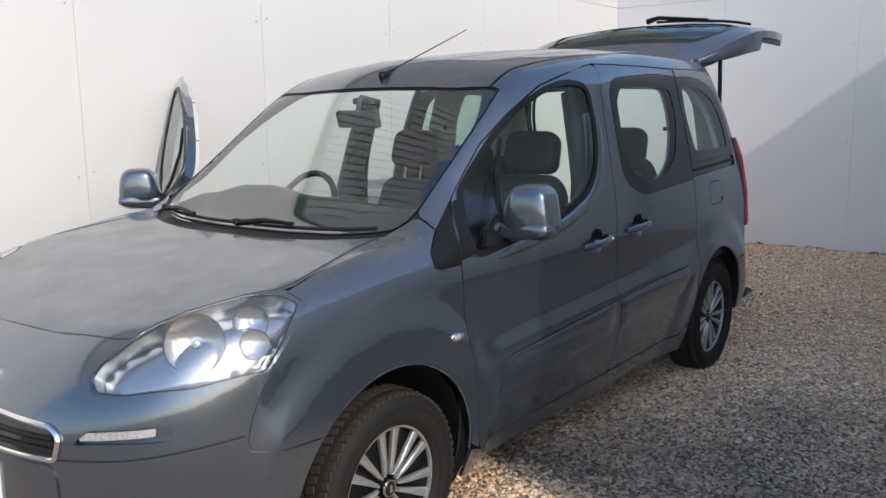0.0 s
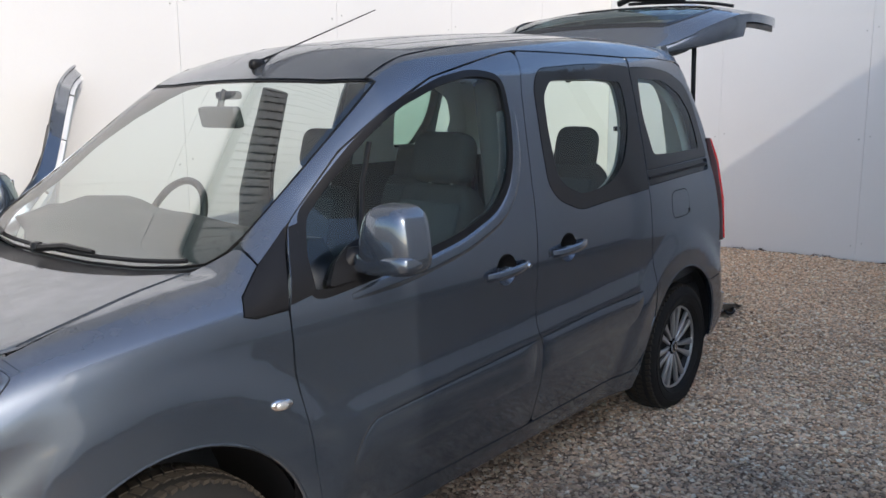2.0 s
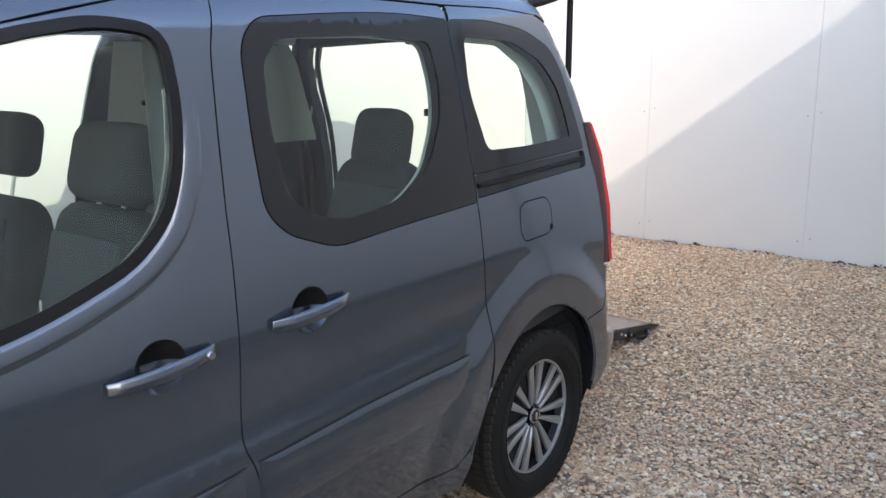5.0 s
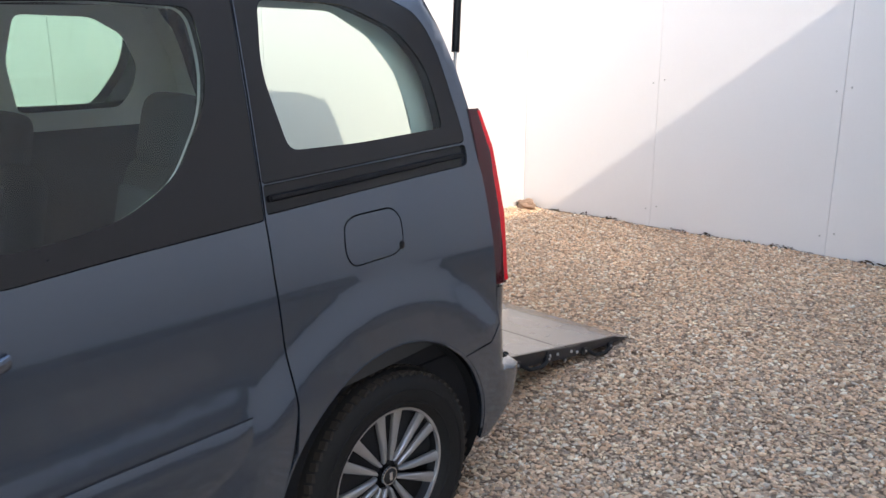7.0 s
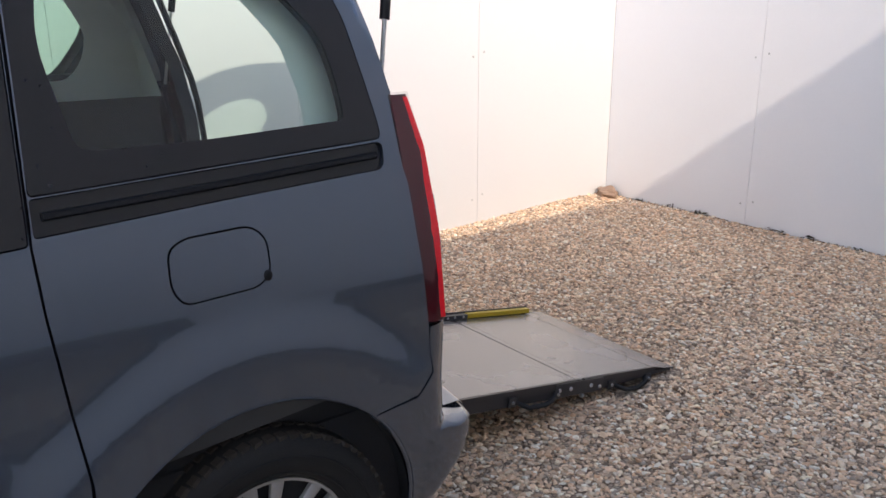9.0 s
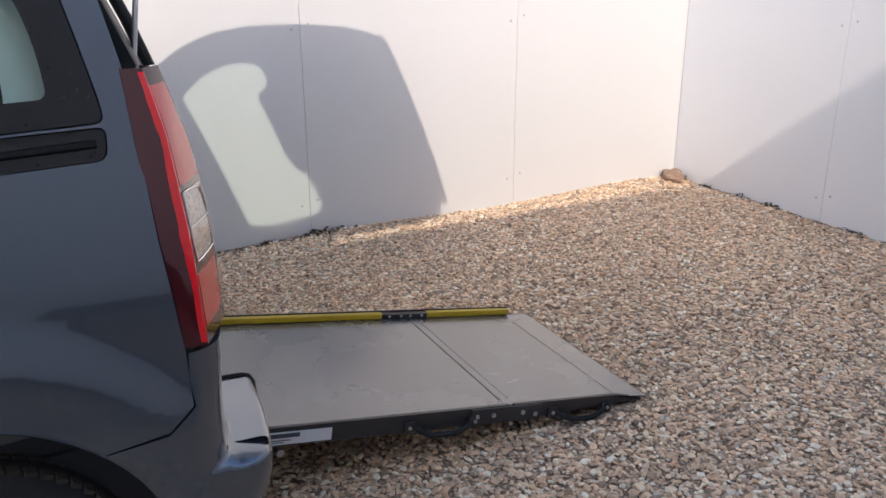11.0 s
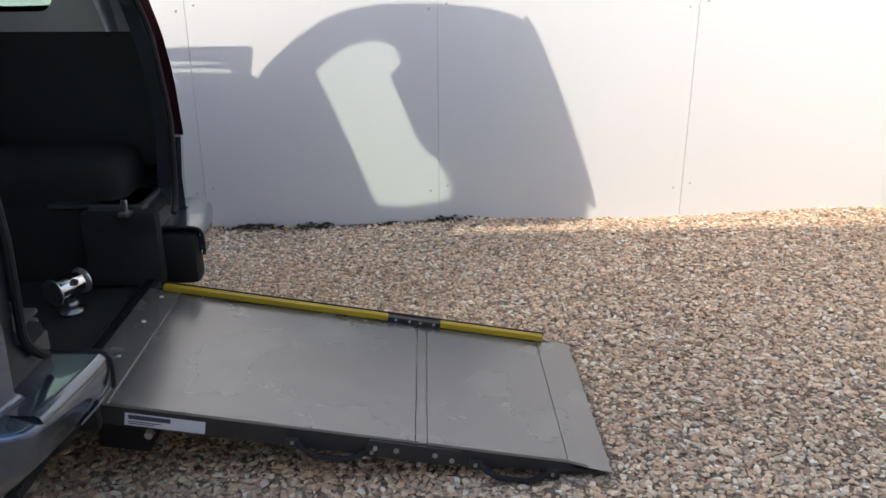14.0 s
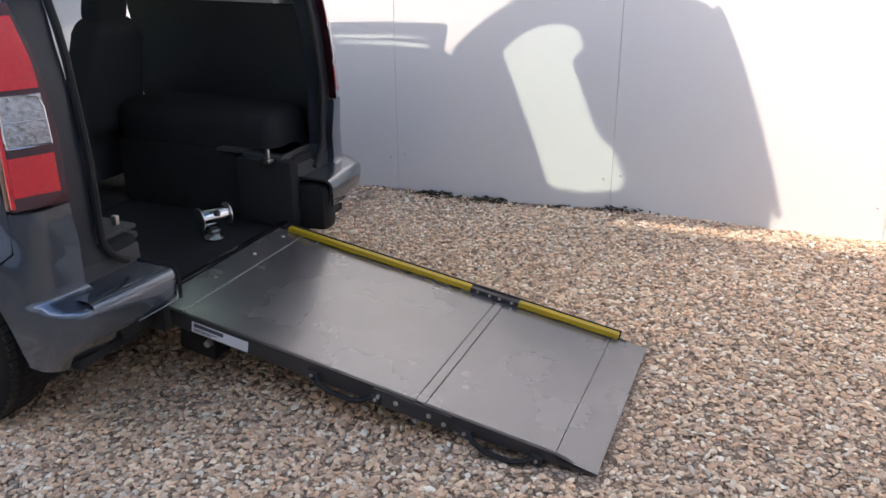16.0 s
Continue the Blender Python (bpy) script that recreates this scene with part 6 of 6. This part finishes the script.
# ---- the folding ramp behind the car ----
def build_ramp():
    left, right = 0.452, -0.338
    top, low = Vector((0, 3.30, 0.315)), Vector((0, 4.80, 0.064))
    d = (low - top)
    length = d.length
    ramp = thing("ramp", "grey non-slip wheelchair ramp lowered from the car to gravel", "ramp", ((left + right) / 2, 3.30, 0.05))
    m = Matrix.Translation((-(left + right) / 2, -3.30, -0.05)) @ Matrix.Translation(((left + right) / 2, 3.30, 0.315)) @ Matrix.Rotation(math.atan2(d.z, d.y), 4, "X")
    w = (left - right) / 2
    fold = 0.975

    def deck(name, a, b, dz, mat, label=""):
        part(name, box(-w + 0.014, w - 0.014, a, b, -0.018 + dz, 0.0 + dz, 0.002, m=m), mat, ramp, label, smooth=False)

    deck("transition_plate", -0.03, 0.085, 0.002, RAMP_DECK)
    part("plate_edge", box(-w + 0.014, w - 0.014, 0.0855, 0.0865, -0.01, 0.0025, m=m), STEEL, ramp)
    deck("upper_deck", 0.087, fold - 0.030, 0.0, RAMP_DECK, "grey gritted upper deck")
    deck("fold_strip", fold - 0.028, fold + 0.004, 0.001, RAMP_DECK)
    deck("lower_deck", fold + 0.006, length - 0.13, 0.0, RAMP_DECK, "grey gritted lower deck")
    bm = bmesh.new()
    v = [(-w, length - 0.128, 0.0), (w, length - 0.128, 0.0), (w - 0.0, length, -0.008), (-w + 0.0, length, -0.008)]
    vs = [bm.verts.new(m @ Vector(p)) for p in v] + [bm.verts.new(m @ (Vector(p) + Vector((0, 0, -0.006)))) for p in v]
    for f in ((0, 1, 2, 3), (7, 6, 5, 4), (0, 4, 5, 1), (1, 5, 6, 2), (2, 6, 7, 3), (3, 7, 4, 0)):
        bm.faces.new([vs[i] for i in f])
    part("toe_plate", bm, RAMP_DECK, ramp, "bevelled toe plate", smooth=False)
    for s in (-1, 1):
        # side members, tapering at the toe
        for a, b in ((0.0, fold - 0.02), (fold + 0.0, length - 0.02)):
            bm = bmesh.new()
            drop = 0.052
            pts = [(a, 0.006), (b - (0.11 if b > 1.2 else 0), 0.006), (b, -0.012 if b > 1.2 else 0.006), (b, -drop * (0.35 if b > 1.2 else 1)), (a, -drop)]
            ring_a = [bm.verts.new(m @ Vector((s * (w - 0.013), y, z))) for y, z in pts]
            ring_b = [bm.verts.new(m @ Vector((s * w, y, z))) for y, z in pts]
            bm.faces.new(ring_a)
            bm.faces.new(ring_b[::-1])
            for i in range(len(pts)):
                j = (i + 1) % len(pts)
                bm.faces.new((ring_a[i], ring_b[i], ring_b[j], ring_a[j]))
            part("side_member", bm, RAMP_EDGE, ramp, smooth=False)
        part("fold_hinge", box(s * (w + 0.001), s * (w + 0.008), fold - 0.16, fold + 0.10, -0.048, 0.004, 0.002, m=m), RAMP_EDGE, ramp)
        for y, z in ((fold - 0.14, -0.02), (fold - 0.08, -0.02), (fold + 0.03, -0.02), (fold + 0.08, -0.03), (fold - 0.01, -0.055)):
            part("bolt", lathe([(0.001, 0.014), (0.006, 0.013), (0.0085, 0.008), (0.0085, 0.0)], 10, m=m @ Matrix.Translation((s * w, y, z)) @ Matrix.Diagonal((s, 1, 1, 1))), STEEL, ramp)
    # far raised kerb with yellow tape, broken at the fold
    for a, b in ((0.02, fold - 0.14), (fold + 0.055, length - 0.105)):
        part("kerb_rail", box(-w, -w + 0.026, a, b, 0.002, 0.023, 0.003, m=m), YELLOW, ramp, "yellow painted kerb rail")
    part("kerb_back", box(-w - 0.006, -w - 0.0005, 0.02, length - 0.10, -0.045, 0.0265, 0.001, m=m), RAMP_EDGE, ramp)
    part("kerb_link", box(-w - 0.002, -w + 0.028, fold - 0.14, fold + 0.055, -0.002, 0.021, 0.003, m=m), RAMP_EDGE, ramp)
    for y in (fold - 0.11, fold - 0.06, fold - 0.02, fold + 0.03):
        part("bolt", lathe([(0.001, 0.004), (0.005, 0.003), (0.006, 0.0)], 8, m=m @ Matrix.Translation((-w + 0.028, y, 0.012))), STEEL, ramp)
    for x in (-0.32, -0.12, 0.12, 0.32):
        part("bolt", lathe([(0.001, 0.004), (0.006, 0.003), (0.008, 0.0)], 8, m=m @ Matrix.Translation((x, 0.03, 0.002)) @ Matrix.Rotation(radians(-90), 4, "Y")), STEEL, ramp)
    # carrying handles on the near side
    for a in (fold - 0.36, fold + 0.16):
        pts = [(w + 0.002, a, -0.03), (w + 0.022, a + 0.02, -0.04), (w + 0.026, a + 0.06, -0.055), (w + 0.026, a + 0.14, -0.055), (w + 0.022, a + 0.18, -0.04), (w + 0.002, a + 0.2, -0.03)]
        part("carry_handle", tube([m @ Vector(p) for p in pts], 0.009, 8), RUBBER, ramp, "black carrying handle")
        for y in (a - 0.012, a + 0.212):
            part("handle_bracket", box(w, w + 0.012, y - 0.018, y + 0.018, -0.05, -0.015, 0.004, m=m), RAMP_EDGE, ramp)
            part("bolt", lathe([(0.001, 0.006), (0.005, 0.005), (0.0065, 0.0)], 8, m=m @ Matrix.Translation((w + 0.012, y, -0.032))), STEEL, ramp)
    # maker's label with a bar for its name and small grey lines
    lab = part("label", box(w + 0.0005, w + 0.0025, 0.14, 0.36, -0.046, -0.008, m=m), LABEL_WHITE, ramp, "white maker's label")
    part("name_bar", box(w + 0.0026, w + 0.0034, 0.15, 0.265, -0.025, -0.012, m=m), INK, ramp, smooth=False)
    for k, (a, b) in enumerate(((0.15, 0.24), (0.15, 0.22))):
        part("small_print", box(w + 0.0026, w + 0.0034, a, b, -0.034 - k * 0.006, -0.0315 - k * 0.006, m=m), INK, ramp, smooth=False)
    part("bolt", lathe([(0.001, 0.02), (0.012, 0.019), (0.014, 0.0)], 6, m=m @ Matrix.Translation((w - 0.004, 0.21, -0.066))), STEEL, ramp)
    # leg under the head of the ramp
    part("support_leg", box(w - 0.20, w - 0.05, 0.05, 0.20, -0.17, -0.03, 0.012, m=m), RUBBER, ramp)


build_ramp()

# sill strip, black end blocks and fittings inside the tail
part("threshold", box(-0.42, 0.47, 3.22, 3.285, 0.27, 0.3145, 0.004), RUBBER, car)
part("threshold_trim", box(-0.41, 0.46, 3.235, 3.262, 0.315, 0.324, 0.003), BLACK_GLOSS, car)
part("bumper_end", box(0.494, 0.53, 3.12, 3.395, 0.27, 0.470, 0.015), RUBBER, car, "black end cover of the cut bumper")
part("bumper_end", box(-0.56, -0.452, 3.10, 3.415, 0.275, 0.474, 0.03), RUBBER, car, "black end cover of the cut bumper")
for s in (1, -1):
    part("valance", box(s * 0.535, s * 0.68, 3.12, 3.36, 0.30, 0.40, 0.02), RUBBER, car, "black panel under the bumper")
    edge = [(3.27, 0.494), (3.36, 0.4935), (3.405, 0.492), (3.424, 0.485), (3.434, 0.468), (3.437, 0.43), (3.434, 0.385)]
    part("bumper_edge", tube([(s * 0.487, y, z) for y, z in edge], 0.006, 8), RUBBER, car)
part("ramp_side_cover", box(-0.47, -0.40, 3.02, 3.30, 0.29, 0.585, 0.03), CARPET, car)
bm = bmesh.new()
for k, (a, b, z) in enumerate(((3.05, 3.14, 0.60), (3.10, 3.20, 0.585), (3.17, 3.245, 0.57))):
    box(0.43, 0.645, a, b, 0.545, z, 0.012, bm)
part("sill_tray", bm, DARK_TRIM, car, "ribbed black sill tray")
part("sill_tray", box(-0.66, -0.42, 3.05, 3.25, 0.545, 0.60, 0.015), DARK_TRIM, car)
for x, z in ((0.476, 0.60), (-0.385, 0.605)):
    pin = part("lock_pin", box(x - 0.022, x + 0.022, 3.18, 3.22, z - 0.03, z - 0.012, 0.004), STEEL, car, "steel ramp lock pin")
    part("pin_post", box(x - 0.008, x + 0.008, 3.19, 3.21, z - 0.012, z + 0.03, 0.003), STEEL, pin)


def restraint():
    p = Vector((-0.195, 3.04, 0.29))
    a = thing("floor_restraint", "silver wheelchair floor restraint reel on black carpet", "restraint", tuple(p))
    part("base_ring", lathe([(0.012, 0.0), (0.036, 0.0), (0.042, 0.007), (0.036, 0.014), (0.014, 0.022)], 24, m=Matrix.Rotation(radians(-90), 4, "Y")), STEEL, a)
    part("stud", lathe([(0.012, 0.02), (0.026, 0.024), (0.028, 0.034), (0.016, 0.040), (0.016, 0.055)], 20, m=Matrix.Rotation(radians(-90), 4, "Y")), STEEL, a)
    roll = Matrix.Translation((-0.02, -0.01, 0.088)) @ Matrix.Rotation(radians(-25), 4, "Z")
    part("reel", lathe([(0.001, -0.058), (0.034, -0.058), (0.037, -0.04), (0.037, 0.04), (0.034, 0.058), (0.001, 0.058)], 22, m=roll), CHROME, a, "round chrome webbing reel")
    for x in (-0.062, 0.062):
        bm = lathe([(0.001, x - 0.003), (0.046, x - 0.003), (0.047, x), (0.046, x + 0.003), (0.001, x + 0.003)], 20, m=roll)
        part("reel_plate", bm, STEEL, a)
    part("release_knob", lathe([(0.001, 0.016), (0.011, 0.014), (0.012, 0.0)], 12, m=roll @ Matrix.Translation((0.0, 0.03, 0.022)) @ Matrix.Rotation(radians(90), 4, "Z")), DARK_TRIM, a)


restraint()


settle(car)


# ---- gravel, last ----
def build_gravel():
    """Loose stones of two to five centimetres over the part of the yard that the walk sees."""
    rng = np.random.default_rng(7)
    g = (1 + 5 ** 0.5) / 2
    chip = np.array([(-1, g, 0), (1, g, 0), (-1, -g, 0), (1, -g, 0), (0, -1, g), (0, 1, g), (0, -1, -g), (0, 1, -g), (g, 0, -1), (g, 0, 1), (-g, 0, -1), (-g, 0, 1)]) / math.hypot(1, g)
    tris = np.array([(0, 11, 5), (0, 5, 1), (0, 1, 7), (0, 7, 10), (0, 10, 11), (1, 5, 9), (5, 11, 4), (11, 10, 2), (10, 7, 6), (7, 1, 8),
                     (3, 9, 4), (3, 4, 2), (3, 2, 6), (3, 6, 8), (3, 8, 9), (4, 9, 5), (2, 4, 11), (6, 2, 10), (8, 6, 7), (9, 8, 1)])

    def scatter(n, x0, x1, y0, y1, small, big):
        x, y = rng.uniform(x0, x1, n), rng.uniform(y0, y1, n)
        size = rng.uniform(small, big, n) * rng.choice([0.75, 1.0, 1.25], n, p=[0.4, 0.45, 0.15])
        return x, y, size

    zones = [scatter(92000, -1.86, 2.4, 3.0, 6.96, 0.0068, 0.0112), scatter(23000, 0.4, 2.6, 1.2, 3.2, 0.0068, 0.0112), scatter(18000, 0.2, 2.4, -0.6, 1.3, 0.0068, 0.0112),
             scatter(6000, -1.86, 0.6, -0.5, 3.2, 0.009, 0.014)]
    x, y, s = (np.concatenate([z[i] for z in zones]) for i in range(3))
    n = len(x)
    v = chip[None] * rng.uniform(0.66, 1.25, (n, 12, 1))
    v = v * np.stack([s * rng.uniform(0.95, 1.65, n), s * rng.uniform(0.7, 1.1, n), s * rng.uniform(0.38, 0.68, n)], 1)[:, None]
    a, b = rng.uniform(0, 6.283, n), rng.normal(0, 0.35, n)
    ca, sa, cb, sb = np.cos(a), np.sin(a), np.cos(b), np.sin(b)
    vy, vz = v[..., 1] * cb[:, None] - v[..., 2] * sb[:, None], v[..., 1] * sb[:, None] + v[..., 2] * cb[:, None]
    vx = v[..., 0] * ca[:, None] - vy * sa[:, None]
    vy = v[..., 0] * sa[:, None] + vy * ca[:, None]
    z = ground_height(x, y) + s * rng.uniform(-0.1, 0.75, n)
    z -= 0.035 * ((x > -0.37) & (x < 0.49) & (y > 4.45) & (y < 4.82))  # trodden down under the ramp's toe
    co = np.stack([vx + x[:, None], vy + y[:, None], vz + z[:, None]], -1).reshape(-1, 3)
    idx = (tris[None] + np.arange(n)[:, None, None] * 12).reshape(-1)
    me = bpy.data.meshes.new("gravel")
    me.vertices.add(len(co))
    me.vertices.foreach_set("co", co.ravel())
    me.loops.add(len(idx))
    me.loops.foreach_set("vertex_index", idx.astype(np.int32))
    m = len(idx) // 3
    me.polygons.add(m)
    me.polygons.foreach_set("loop_start", np.arange(0, m * 3, 3, dtype=np.int32))
    me.polygons.foreach_set("use_smooth", np.zeros(m, bool))
    me.materials.append(STONE)
    me.update(calc_edges=True)
    me.validate()
    tagged(new("gravel", me), "loose buff and grey gravel stones", "gravel", kind="stuff")


build_gravel()


def build_litter():
    """Dead leaves, soil and small weeds gathered along the feet of the walls."""
    rng = np.random.default_rng(11)
    n1, n2 = 1100, 900
    x = np.concatenate([WALL_X + 0.004 + np.abs(rng.normal(0, 0.03, n1)), rng.uniform(WALL_X, 2.4, n2)])
    y = np.concatenate([2.9 + 1.75 * rng.beta(1.6, 1.8, n1), WALL_Y - 0.004 - np.abs(rng.normal(0, 0.014, n2))])
    n = n1 + n2
    clump = np.sin(x * 9.0 + y * 7.0) + np.sin(x * 23.0 + y * 17.0)
    size = rng.uniform(0.005, 0.012, n) * np.where(clump > 0.2, 1.2, 0.6)
    z = ground_height(x, y) + 0.006 + size * rng.uniform(0.2, 1.3, n) * np.where(clump > 0.6, 1.4, 0.6)
    leaf = np.array([(-1.2, 0, 0), (0, 0.5, 0.12), (1.3, 0, -0.1), (0, -0.5, 0.1)])
    verts, faces = [], []
    for k in range(n):
        m = Matrix.Rotation(rng.uniform(0, 6.28), 3, "Z") @ Matrix.Rotation(rng.normal(0, 0.7), 3, "X") @ Matrix.Rotation(rng.normal(0, 0.5), 3, "Y")
        verts += [tuple(m @ Vector(q) * float(size[k]) + Vector((float(x[k]), float(y[k]), float(z[k])))) for q in leaf]
        faces.append((4 * k, 4 * k + 1, 4 * k + 2, 4 * k + 3))
    tagged(mesh_part("leaf_litter", verts, faces, LEAF_LITTER), "dark dead leaves and weeds along the wall foot", "leaves", kind="stuff")


build_litter()

# a broken stone lies in the corner, a yellow tag on the cabin floor
lump = thing("stone", "rough brown stone lump in the corner of the walls", "stone", (WALL_X + 0.10, WALL_Y - 0.09, 0.075))
bm = bmesh.new()
bmesh.ops.create_icosphere(bm, subdivisions=3, radius=1)
random.seed(5)
for v in bm.verts:
    k = 1 + 0.16 * math.sin(v.co.x * 4 + 1) * math.sin(v.co.y * 5) + 0.12 * math.sin(v.co.z * 7 + v.co.x * 3) + random.uniform(-0.05, 0.05)
    v.co = Vector((v.co.x * 0.085 * k, v.co.y * 0.065 * k, v.co.z * 0.05 * k + 0.022))
part("lump", bm, ROCK, lump, smooth=False)
tag = thing("tag", "small yellow tag lying on the black cabin floor", "tag", (-0.66, 1.92, 0.301))
part("tag_sheet", box(-0.018, 0.018, -0.026, 0.026, 0.0, 0.003, 0.001), YELLOW, tag)
